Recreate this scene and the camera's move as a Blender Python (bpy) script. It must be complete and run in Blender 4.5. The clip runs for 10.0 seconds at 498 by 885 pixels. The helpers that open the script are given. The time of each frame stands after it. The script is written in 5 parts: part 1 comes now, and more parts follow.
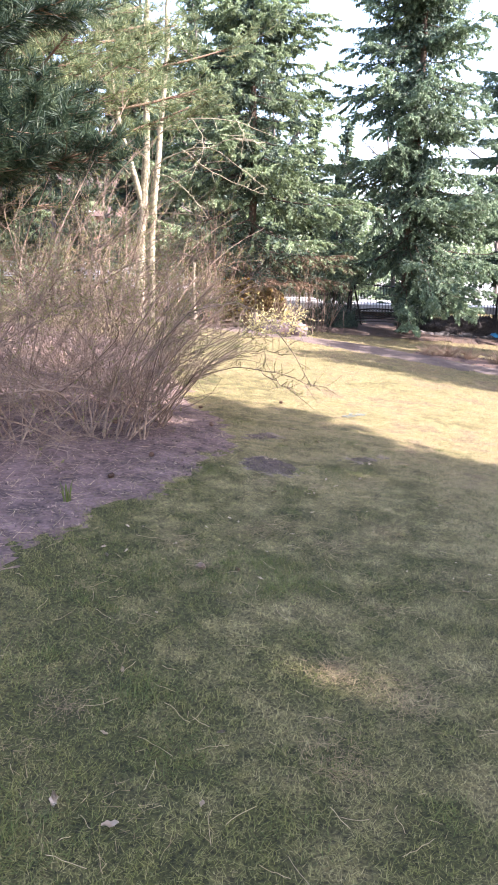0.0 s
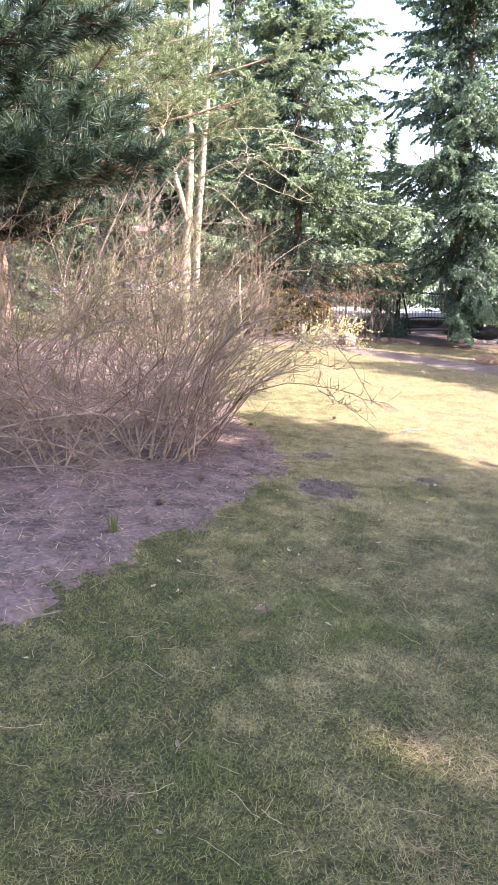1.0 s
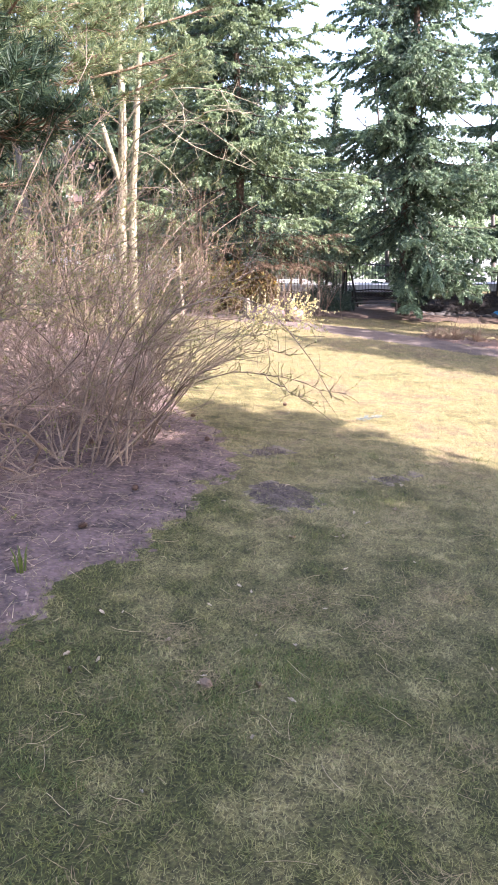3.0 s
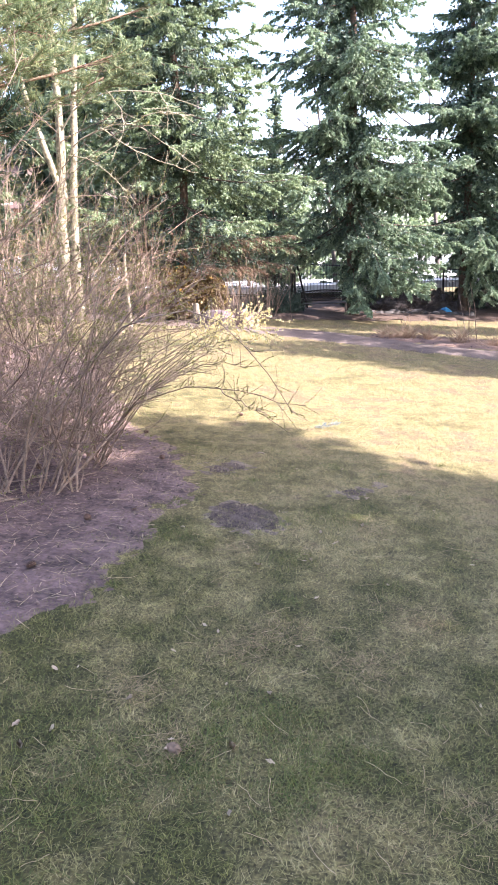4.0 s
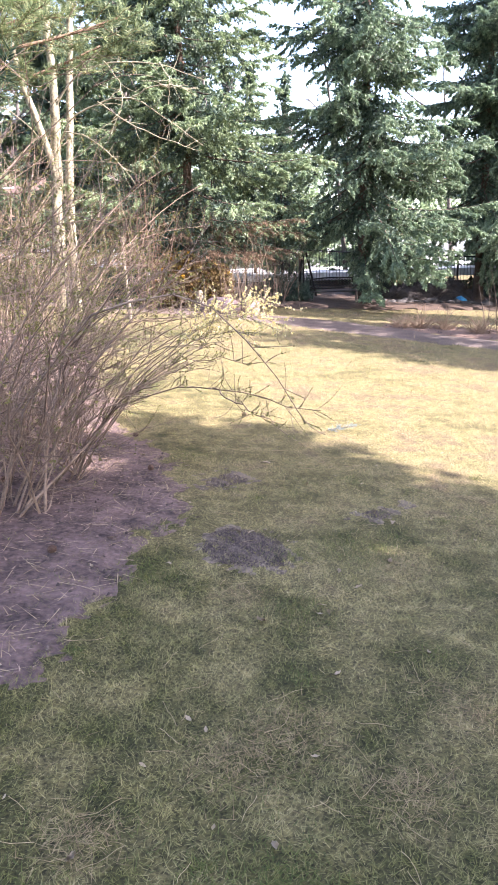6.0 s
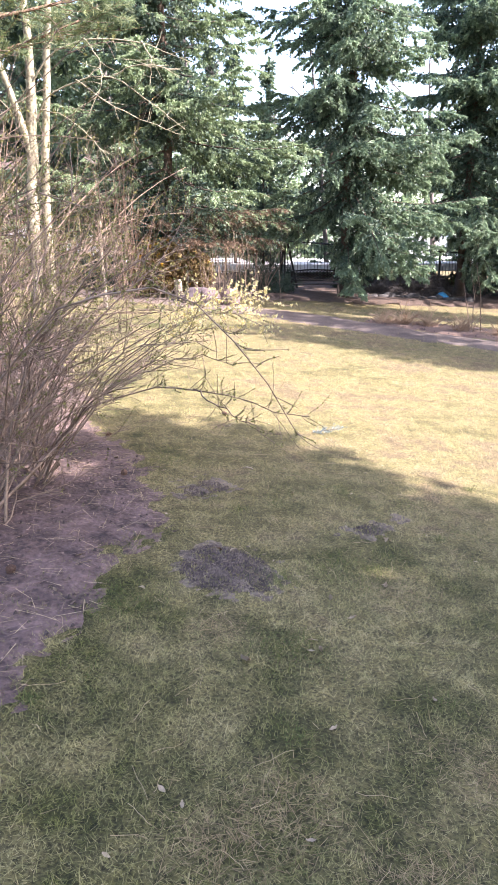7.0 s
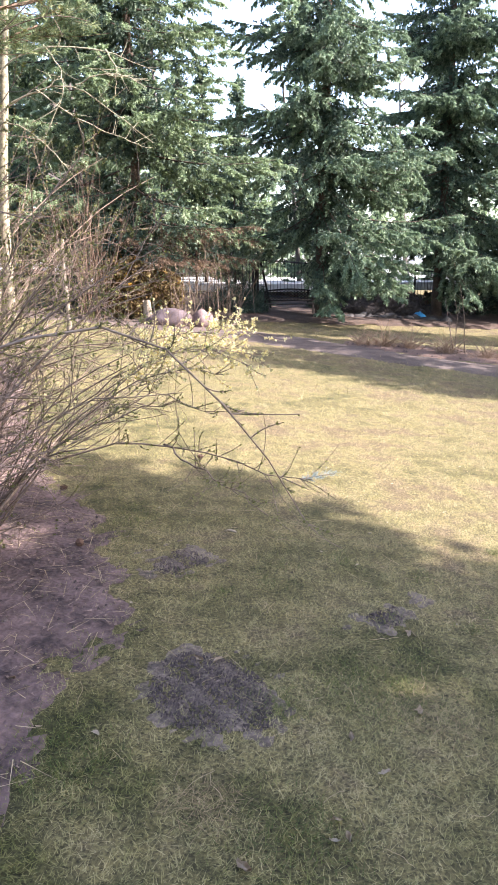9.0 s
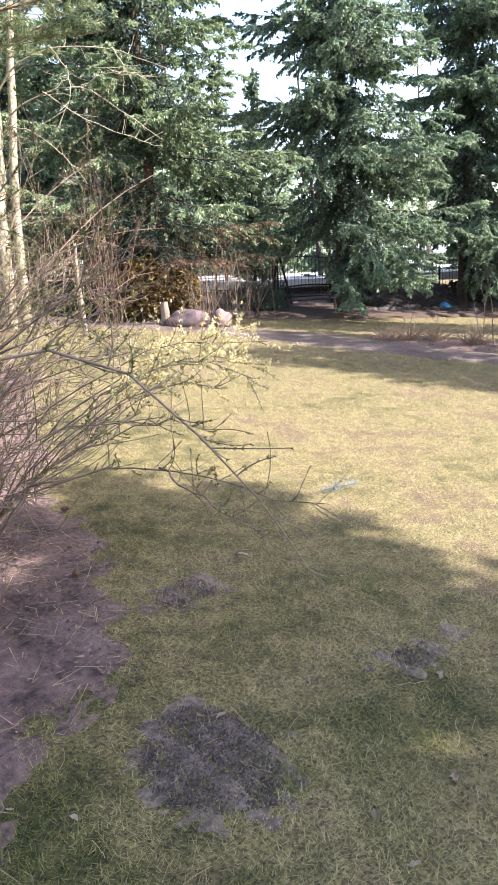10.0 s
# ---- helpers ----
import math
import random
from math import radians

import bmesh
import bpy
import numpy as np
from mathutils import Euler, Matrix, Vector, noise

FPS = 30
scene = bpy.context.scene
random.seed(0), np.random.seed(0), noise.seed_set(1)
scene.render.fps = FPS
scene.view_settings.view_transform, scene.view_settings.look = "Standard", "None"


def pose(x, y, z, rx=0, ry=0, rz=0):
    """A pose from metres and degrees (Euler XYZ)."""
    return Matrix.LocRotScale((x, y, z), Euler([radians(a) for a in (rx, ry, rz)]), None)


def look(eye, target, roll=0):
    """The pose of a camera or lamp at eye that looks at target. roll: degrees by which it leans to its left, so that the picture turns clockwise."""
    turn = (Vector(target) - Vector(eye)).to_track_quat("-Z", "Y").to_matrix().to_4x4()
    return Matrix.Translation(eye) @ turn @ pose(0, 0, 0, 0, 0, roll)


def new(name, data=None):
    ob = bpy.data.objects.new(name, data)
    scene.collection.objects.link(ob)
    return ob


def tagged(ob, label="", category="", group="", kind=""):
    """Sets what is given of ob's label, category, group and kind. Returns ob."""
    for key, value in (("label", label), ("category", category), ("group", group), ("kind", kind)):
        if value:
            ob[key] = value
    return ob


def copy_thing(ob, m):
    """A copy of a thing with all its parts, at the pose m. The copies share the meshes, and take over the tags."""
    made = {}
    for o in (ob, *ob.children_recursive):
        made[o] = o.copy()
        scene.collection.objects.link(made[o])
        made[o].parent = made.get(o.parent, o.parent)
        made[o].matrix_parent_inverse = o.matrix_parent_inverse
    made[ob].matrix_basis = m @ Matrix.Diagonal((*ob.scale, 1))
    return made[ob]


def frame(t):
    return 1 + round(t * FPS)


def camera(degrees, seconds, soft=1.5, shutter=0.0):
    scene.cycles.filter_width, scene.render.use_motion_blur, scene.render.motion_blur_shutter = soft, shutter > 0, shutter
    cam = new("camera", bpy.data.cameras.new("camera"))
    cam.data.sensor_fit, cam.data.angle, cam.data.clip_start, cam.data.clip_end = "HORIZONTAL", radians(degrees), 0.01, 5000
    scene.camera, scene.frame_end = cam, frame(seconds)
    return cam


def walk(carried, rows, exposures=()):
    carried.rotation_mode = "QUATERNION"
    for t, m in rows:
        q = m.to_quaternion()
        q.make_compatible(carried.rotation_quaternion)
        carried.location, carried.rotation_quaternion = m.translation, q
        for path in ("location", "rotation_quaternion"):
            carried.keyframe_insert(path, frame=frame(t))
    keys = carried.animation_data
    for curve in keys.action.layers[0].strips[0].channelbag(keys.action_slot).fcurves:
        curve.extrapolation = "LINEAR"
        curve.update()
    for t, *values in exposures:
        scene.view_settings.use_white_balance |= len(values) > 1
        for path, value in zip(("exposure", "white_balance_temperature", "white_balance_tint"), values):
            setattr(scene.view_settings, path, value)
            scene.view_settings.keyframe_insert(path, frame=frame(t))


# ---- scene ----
cam = camera(38.6, 10.0, 1.7)
PATH = [  # seconds, eye, target, roll
    (0, (0.128, -0.774, 1.618), (0.126, 1.176, 1.175), 1.39),
    (0.5, (0.015, -0.578, 1.639), (0.051, 1.362, 1.155), 0.57),
    (1, (0.026, -0.351, 1.612), (-0.101, 1.601, 1.198), 0.01),
    (1.5, (0.099, -0.129, 1.646), (0.007, 1.814, 1.183), 0.38),
    (2, (-0.024, 0.067, 1.660), (0.024, 2.024, 1.251), 1.81),
    (2.5, (-0.064, 0.287, 1.653), (0.028, 2.221, 1.152), 1.16),
    (2.7, (-0.000, 0.377, 1.642), (0.012, 2.316, 1.153), -0.64),
    (3.8, (0.035, 0.765, 1.668), (0.149, 2.701, 1.179), -1.13),
    (4, (0.009, 0.798, 1.698), (0.157, 2.732, 1.211), -2.12),
    (4.5, (0.063, 1.036, 1.669), (0.088, 2.972, 1.170), -2.74),
    (5, (0.152, 1.194, 1.702), (0.217, 3.126, 1.190), -2.15),
    (5.2, (0.159, 1.293, 1.683), (0.250, 3.215, 1.138), -2.77),
    (6.3, (0.092, 1.844, 1.616), (0.240, 3.780, 1.138), -1.41),
    (6.5, (0.115, 1.916, 1.637), (0.244, 3.860, 1.184), -0.20),
    (7, (0.088, 2.119, 1.622), (0.285, 4.033, 1.078), -0.24),
    (7.5, (-0.007, 2.365, 1.634), (0.240, 4.271, 1.081), -1.43),
    (8, (0.072, 2.566, 1.630), (0.203, 4.473, 1.041), -2.49),
    (8.5, (0.155, 2.799, 1.645), (0.275, 4.711, 1.071), -0.88),
    (9, (0.118, 3.035, 1.626), (0.396, 4.952, 1.129), -0.28),
    (9.5, (0.128, 3.247, 1.634), (0.509, 5.128, 1.072), -0.27),
    (10, (0.283, 3.406, 1.632), (0.481, 5.331, 1.128), -2.72),
]
walk(cam, [(t, look(e, g, r)) for t, e, g, r in PATH], [(0.0, 2.68, 6350, 26), (1.0, 2.85, 6350, 26), (2.5, 2.68, 6350, 26), (4.5, 2.8, 6350, 26), (6.5, 2.66, 6350, 24), (8.0, 2.56, 6350, 22), (10.0, 2.28, 6350, 19)])

# ---------------------------------------------------------------- light
SUN_DIR = Vector((0.95, -0.31, 0.0)).normalized()   # where the sun stands, on the plan
SUN_UP = radians(40)
world = bpy.data.worlds.new("world")
scene.world = world
world.use_nodes = True
wn, wl = world.node_tree.nodes, world.node_tree.links
sky = wn.new("ShaderNodeTexSky")
sky.sky_type = "NISHITA"
sky.sun_disc = False
sky.sun_elevation = SUN_UP
sky.sun_rotation = math.atan2(SUN_DIR.x, SUN_DIR.y)
sky.air_density, sky.dust_density, sky.ozone_density = 1.1, 2.0, 1.0
wl.new(sky.outputs[0], wn["Background"].inputs[0])
wn["Background"].inputs[1].default_value = 0.15
sun_data = bpy.data.lights.new("sun", "SUN")
sun_data.energy, sun_data.angle, sun_data.color = 4.1, radians(0.6), (1.0, 0.965, 0.92)
sun = new("sun", sun_data)
sun_vec = Vector((SUN_DIR.x * math.cos(SUN_UP), SUN_DIR.y * math.cos(SUN_UP), math.sin(SUN_UP)))
sun.matrix_world = look(sun_vec * 60, (0, 0, 0))

# ---------------------------------------------------------------- materials
def material(name, rough=0.8, metal=0.0):
    m = bpy.data.materials.new(name)
    m.use_nodes = True
    b = m.node_tree.nodes["Principled BSDF"]
    b.inputs["Roughness"].default_value = rough
    b.inputs["Metallic"].default_value = metal
    b.inputs["Specular IOR Level"].default_value = 0.3
    return m, m.node_tree.nodes, m.node_tree.links, b


def noise_node(n, l, scale, detail=4.0, rough=0.6, coord=None):
    t = n.new("ShaderNodeTexNoise")
    t.inputs["Scale"].default_value, t.inputs["Detail"].default_value, t.inputs["Roughness"].default_value = scale, detail, rough
    if coord is None:
        coord = n.new("ShaderNodeNewGeometry").outputs["Position"]
    l.new(coord, t.inputs["Vector"])
    return t.outputs["Fac"]


def ramp(n, l, fac, stops):
    r = n.new("ShaderNodeValToRGB")
    e = r.color_ramp.elements
    while len(e) < len(stops):
        e.new(0.5)
    for el, (p, c) in zip(e, stops):
        el.position, el.color = p, (*c, 1) if len(c) == 3 else c
    l.new(fac, r.inputs[0])
    return r.outputs["Color"]


def mix(n, l, fac, a, b, kind="MIX"):
    m = n.new("ShaderNodeMix")
    m.data_type, m.blend_type = "RGBA", kind
    for v, i in ((fac, 0), (a, 6), (b, 7)):
        if hasattr(v, "is_linked"):
            l.new(v, m.inputs[i])
        else:
            m.inputs[i].default_value = v if i == 0 else (*v, 1)
    return m.outputs[2]


def bump(n, l, b, height, strength=0.4, dist=0.01):
    k = n.new("ShaderNodeBump")
    k.inputs["Strength"].default_value, k.inputs["Distance"].default_value = strength, dist
    l.new(height, k.inputs["Height"])
    l.new(k.outputs[0], b.inputs["Normal"])


def simple(name, c1, c2, scale=8.0, fine=60.0, rough=0.85, metal=0.0, bumps=0.3, dist=0.01, island=0.0):
    """Two-scale mottled surface between two colours; island: how much loose pieces differ."""
    m, n, l, b = material(name, rough, metal)
    big, small = noise_node(n, l, scale, 3), noise_node(n, l, fine, 3)
    f = n.new("ShaderNodeMath"); f.operation = "MULTIPLY_ADD"
    l.new(small, f.inputs[0]); f.inputs[1].default_value = 0.45
    k = n.new("ShaderNodeMath"); k.operation = "MULTIPLY"
    l.new(big, k.inputs[0]); k.inputs[1].default_value = 0.55
    l.new(k.outputs[0], f.inputs[2])
    col = ramp(n, l, f.outputs[0], [(0.36, c1), (0.64, c2)])
    if island:
        g = n.new("ShaderNodeNewGeometry").outputs["Random Per Island"]
        v = ramp(n, l, g, [(0.0, (1 - island,) * 3), (1.0, (1.0,) * 3)])
        col = mix(n, l, 1.0, col, v, "MULTIPLY")
    l.new(col, b.inputs["Base Color"])
    if bumps:
        bump(n, l, b, small, bumps, dist)
    return m


def leafy(name, c1, c2, c3, scale=1.2, rough=0.6, glow=0.25):
    """Foliage: colour by clump and by single needle, with some light let through."""
    m, n, l, b = material(name, rough)
    g = n.new("ShaderNodeNewGeometry").outputs["Random Per Island"]
    one = ramp(n, l, g, [(0.0, c1), (0.6, c2), (1.0, c3)])
    clump = ramp(n, l, noise_node(n, l, scale, 3), [(0.35, (0.62, 0.65, 0.67)), (0.65, (1.0, 1.0, 1.0))])
    col = mix(n, l, 1.0, one, clump, "MULTIPLY")
    l.new(col, b.inputs["Base Color"])
    tr = n.new("ShaderNodeBsdfTranslucent")
    l.new(col, tr.inputs[0])
    ms = n.new("ShaderNodeMixShader")
    ms.inputs[0].default_value = glow
    l.new(b.outputs[0], ms.inputs[1]); l.new(tr.outputs[0], ms.inputs[2])
    l.new(ms.outputs[0], n["Material Output"].inputs[0])
    return m


def lawn_colour(n, l, moss, straw, brown):
    """Patchy spring lawn: moss, straw and thin brown places, from metres down to centimetres."""
    a = noise_node(n, l, 0.55, 4, 0.62)
    c = noise_node(n, l, 3.3, 5, 0.7)
    f = n.new("ShaderNodeMath"); f.operation = "MULTIPLY_ADD"
    l.new(c, f.inputs[0]); f.inputs[1].default_value = 0.6
    k = n.new("ShaderNodeMath"); k.operation = "MULTIPLY"
    l.new(a, k.inputs[0]); k.inputs[1].default_value = 0.4
    l.new(k.outputs[0], f.inputs[2])
    sep = n.new("ShaderNodeSeparateXYZ"); l.new(n.new("ShaderNodeNewGeometry").outputs["Position"], sep.inputs[0])
    drift = n.new("ShaderNodeMapRange")
    for i, v in enumerate((1.5, 7.0, -0.075, 0.05)):
        drift.inputs[i + 1].default_value = v
    l.new(sep.outputs["Y"], drift.inputs[0])
    tot = n.new("ShaderNodeMath"); tot.operation = "ADD"
    l.new(f.outputs[0], tot.inputs[0]); l.new(drift.outputs[0], tot.inputs[1])
    across = n.new("ShaderNodeMapRange")
    for i, v in enumerate((-1.0, 2.0, -0.05, 0.04)):
        across.inputs[i + 1].default_value = v
    l.new(sep.outputs["X"], across.inputs[0])
    f = n.new("ShaderNodeMath"); f.operation = "ADD"
    l.new(tot.outputs[0], f.inputs[0]); l.new(across.outputs[0], f.inputs[1])
    mid = ramp(n, l, noise_node(n, l, 9.0, 6, 0.75), [(0.32, (0.7, 0.7, 0.68)), (0.5, (1.0, 0.99, 0.97)), (0.68, (1.28, 1.23, 1.16))])
    base = ramp(n, l, f.outputs[0], [(0.38, moss), (0.47, tuple(0.6 * u + 0.4 * v for u, v in zip(moss, straw))), (0.57, straw), (0.66, brown)])
    return mix(n, l, 1.0, base, mid, "MULTIPLY")


def lawn_mat():
    m, n, l, b = material("lawn_turf", 0.95)
    col = lawn_colour(n, l, (0.047, 0.05, 0.013), (0.185, 0.156, 0.068), (0.145, 0.11, 0.06))
    fine = noise_node(n, l, 70, 4, 0.7)
    col = mix(n, l, 1.0, col, ramp(n, l, fine, [(0.36, (0.27, 0.27, 0.27)), (0.64, (1.2, 1.18, 1.15))]), "MULTIPLY")
    l.new(col, b.inputs["Base Color"])
    bump(n, l, b, fine, 0.7, 0.02)
    return m


def blade_mat():
    m, n, l, b = material("grass_blade", 0.75)
    g = n.new("ShaderNodeNewGeometry").outputs["Random Per Island"]
    patch = lawn_colour(n, l, (0.118, 0.119, 0.029), (0.405, 0.34, 0.17), (0.34, 0.25, 0.15))
    own = ramp(n, l, g, [(0.0, (0.035, 0.052, 0.01)), (0.5, (0.132, 0.133, 0.03)), (0.86, (0.28, 0.235, 0.11)), (0.97, (0.42, 0.34, 0.18)), (1.0, (0.17, 0.115, 0.065))])
    col = mix(n, l, 0.36, patch, own)
    l.new(col, b.inputs["Base Color"])
    return m


LAWN, BLADE = lawn_mat(), blade_mat()
SOIL = simple("bed_soil", (0.038, 0.026, 0.023), (0.172, 0.114, 0.1), 5.0, 30.0, 0.95, 0, 0.9, 0.02)
GRAVEL = simple("path_gravel", (0.055, 0.041, 0.034), (0.145, 0.108, 0.089), 2.0, 40.0, 0.95, 0, 0.8, 0.02)
MULCH = simple("red_mulch", (0.104, 0.064, 0.048), (0.2, 0.132, 0.1), 4.0, 50.0, 0.95, 0, 0.9, 0.02)
NEEDLE_LITTER = simple("needle_litter", (0.04, 0.0272, 0.0208), (0.1, 0.0656, 0.0464), 3.0, 50.0, 0.95, 0, 0.9, 0.02)
TWIG = simple("shrub_bark", (0.105, 0.07, 0.05), (0.31, 0.225, 0.165), 6.0, 40.0, 0.7, 0, 0.3, 0.004, 0.35)
CANE = simple("red_brown_cane", (0.104, 0.064, 0.044), (0.2, 0.128, 0.088), 4.0, 40.0, 0.7, 0, 0.2, 0.004, 0.3)
RUST = simple("rust_stalk", (0.24, 0.144, 0.088), (0.416, 0.296, 0.2), 8.0, 60.0, 0.8, 0, 0.2, 0.004, 0.35)
DUSKY = simple("dusky_boulder", (0.06, 0.045, 0.047), (0.14, 0.105, 0.107), 2.5, 30.0, 0.85, 0, 0.6, 0.02)
STUB = simple("weathered_stump", (0.128, 0.104, 0.08), (0.288, 0.24, 0.176), 4.0, 25.0, 0.9, 0, 0.5, 0.01)
STRAW = simple("dry_straw", (0.336, 0.24, 0.128), (0.496, 0.384, 0.24), 8.0, 60.0, 0.8, 0, 0.2, 0.004, 0.35)
BUD = leafy("olive_bud", (0.11, 0.115, 0.03), (0.19, 0.19, 0.05), (0.28, 0.27, 0.08), 3.0)
BLOOM = leafy("yellow_blossom", (0.85, 0.72, 0.28), (0.92, 0.8, 0.42), (0.8, 0.7, 0.42), 3.0, 0.7, 0.4)
SPRUCE_BARK = simple("spruce_bark", (0.048, 0.0336, 0.0256), (0.128, 0.088, 0.064), 3.0, 25.0, 0.9, 0, 0.9, 0.03)
PINE_BARK = simple("pine_bark", (0.096, 0.064, 0.044), (0.24, 0.16, 0.104), 3.0, 25.0, 0.9, 0, 0.9, 0.03)
PALE_BARK = simple("pale_bark", (0.09, 0.078, 0.05), (0.38, 0.34, 0.23), 3.5, 14.0, 0.8, 0, 0.6, 0.02)
GREY_BARK = simple("grey_bark", (0.08, 0.068, 0.06), (0.176, 0.152, 0.132), 3.0, 25.0, 0.9, 0, 0.7, 0.02)
DEAD_WOOD = simple("pale_dead_wood", (0.17, 0.15, 0.1), (0.36, 0.32, 0.22), 4.0, 30.0, 0.8, 0, 0.3, 0.005)
SPRUCE = leafy("blue_green_needles", (0.15, 0.22, 0.13), (0.25, 0.335, 0.195), (0.41, 0.5, 0.33), 2.2, 0.5, 0.35)
# dark tone stands for the shade in the depth of the crown
SPRUCE_INNER = leafy("inner_shade_needles", (0.062, 0.098, 0.068), (0.105, 0.152, 0.1), (0.17, 0.215, 0.145), 0.9, 0.6, 0.3)
SPRUCE_OLIVE = leafy("olive_needles", (0.17, 0.23, 0.115), (0.28, 0.36, 0.185), (0.43, 0.5, 0.31), 2.0, 0.5, 0.35)
DRY_NEEDLE = leafy("dry_brown_needles", (0.12, 0.07, 0.045), (0.2, 0.13, 0.08), (0.27, 0.19, 0.12), 1.5)
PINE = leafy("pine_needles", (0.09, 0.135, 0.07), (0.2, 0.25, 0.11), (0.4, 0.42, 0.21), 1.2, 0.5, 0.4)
IRON = simple("dark_iron", (0.02, 0.02, 0.022), (0.05, 0.045, 0.042), 5.0, 60.0, 0.5, 0.6, 0.2, 0.002)
DARK_WOOD = simple("dark_stained_wood", (0.01, 0.008, 0.007), (0.03, 0.023, 0.019), 3.0, 50.0, 0.7, 0, 0.4, 0.004)
STONE = simple("pink_boulder", (0.085, 0.056, 0.052), (0.21, 0.145, 0.132), 2.5, 30.0, 0.85, 0, 0.6, 0.02)
GREY_STONE = simple("grey_fieldstone", (0.028, 0.0256, 0.024), (0.08, 0.072, 0.0656), 3.0, 30.0, 0.85, 0, 0.6, 0.02)
DARK_HEAP = simple("dark_compost", (0.024, 0.0208, 0.02), (0.068, 0.0576, 0.0528), 3.0, 30.0, 0.95, 0, 0.9, 0.04)
BLUE = simple("blue_tarpaulin", (0.02, 0.16, 0.32), (0.06, 0.32, 0.55), 5.0, 30.0, 0.45, 0, 0.4, 0.01)
WHITE_WALL = simple("white_render", (0.72, 0.72, 0.72), (0.84, 0.84, 0.83), 0.6, 15.0, 0.9, 0, 0.2, 0.005)
BRICK_WALL = simple("terracotta_render", (0.36, 0.19, 0.13), (0.52, 0.3, 0.21), 0.8, 12.0, 0.9, 0, 0.3, 0.006)
ROOF = simple("dark_roof_tile", (0.072, 0.048, 0.04), (0.144, 0.096, 0.08), 1.0, 10.0, 0.85, 0, 0.4, 0.02)
ASPHALT = simple("pale_road", (0.5, 0.48, 0.46), (0.68, 0.66, 0.63), 0.7, 25.0, 0.9, 0, 0.4, 0.01)
BRONZE = leafy("bronze_leaf", (0.12, 0.06, 0.03), (0.2, 0.13, 0.05), (0.3, 0.24, 0.08), 3.0, 0.5, 0.2)
ORANGE = leafy("orange_flower", (0.7, 0.32, 0.03), (0.8, 0.45, 0.05), (0.75, 0.55, 0.1), 3.0, 0.6, 0.3)
TEAL = simple("teal_paint", (0.02, 0.16, 0.15), (0.05, 0.27, 0.25), 4.0, 40.0, 0.45, 0, 0.2, 0.003)
LEAF = leafy("dry_leaf", (0.38, 0.28, 0.18), (0.55, 0.44, 0.32), (0.75, 0.7, 0.6), 20.0, 0.7, 0.1)
PATCH_SOIL = simple("bare_earth", (0.048, 0.0384, 0.0304), (0.2, 0.152, 0.116), 9.0, 45.0, 0.95, 0, 0.9, 0.02)
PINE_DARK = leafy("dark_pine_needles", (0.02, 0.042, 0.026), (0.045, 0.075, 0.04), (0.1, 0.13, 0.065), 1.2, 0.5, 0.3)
LOW_GREEN = leafy("dark_juniper", (0.03, 0.05, 0.04), (0.06, 0.09, 0.06), (0.12, 0.16, 0.11), 2.0, 0.6, 0.2)
WINDOW = simple("window_glass", (0.03, 0.035, 0.04), (0.07, 0.08, 0.09), 1.0, 5.0, 0.1, 0, 0.0)

# ---------------------------------------------------------------- mesh helpers
def gz(x, y):
    """Height of the ground: it falls gently to one side and rises a little towards the fence."""
    return -0.0787 * 20 * np.tanh(np.asarray(x) / 20) + 0.55 * np.clip((np.asarray(y) - 8) / 22, 0, 1) ** 1.2


def mesh(name, v, f, mat, smooth=False):
    """A mesh from arrays of vertices and of triangles or quads."""
    v, f = np.asarray(v, dtype=np.float32), np.asarray(f, dtype=np.int32)
    me = bpy.data.meshes.new(name)
    k = f.shape[1]
    me.vertices.add(len(v)); me.vertices.foreach_set("co", v.ravel())
    me.loops.add(f.size); me.loops.foreach_set("vertex_index", f.ravel())
    me.polygons.add(len(f)); me.polygons.foreach_set("loop_start", np.arange(0, f.size, k, dtype=np.int32))
    me.update(calc_edges=True)
    me.materials.append(mat)
    if smooth:
        me.shade_smooth()
    return me


def part(name, me, parent=None, label="", category="", group="", kind=""):
    ob = new(name, me)
    ob.parent = parent
    return tagged(ob, label, category, group, kind)


def thing(name, loc, label, category, group="", turn=0.0, kind=""):
    ob = new(name)
    ob.empty_display_size = 0.1
    ob.matrix_basis = pose(*loc, 0, 0, turn)
    return tagged(ob, label, category, group, kind)


def joined(pieces):
    """Several (vertices, faces) pairs as one pair."""
    vs, fs, o = [], [], 0
    for v, f in pieces:
        vs.append(v); fs.append(np.asarray(f) + o); o += len(v)
    return np.concatenate(vs), np.concatenate(fs)


def tubes(p, r, sides=4):
    """Round bars along polylines p (m, k, 3) with radii r (m, k)."""
    p, r = np.asarray(p, float), np.asarray(r, float)
    m, k, _ = p.shape
    d = np.gradient(p, axis=1)
    d /= np.linalg.norm(d, axis=2, keepdims=True) + 1e-9
    ref = np.where(np.abs(d[..., 2:3]) > 0.9, np.array([1.0, 0, 0]), np.array([0, 0, 1.0]))
    a = np.cross(d, ref); a /= np.linalg.norm(a, axis=2, keepdims=True) + 1e-9
    b = np.cross(d, a)
    w = np.arange(sides) * 2 * np.pi / sides
    ring = p[:, :, None] + r[:, :, None, None] * (a[:, :, None] * np.cos(w)[:, None] + b[:, :, None] * np.sin(w)[:, None])
    idx = np.arange(m * k * sides).reshape(m, k, sides)
    q = np.stack([idx[:, :-1], np.roll(idx, -1, 2)[:, :-1], np.roll(idx, -1, 2)[:, 1:], idx[:, 1:]], -1)
    return ring.reshape(-1, 3), q.reshape(-1, 4)


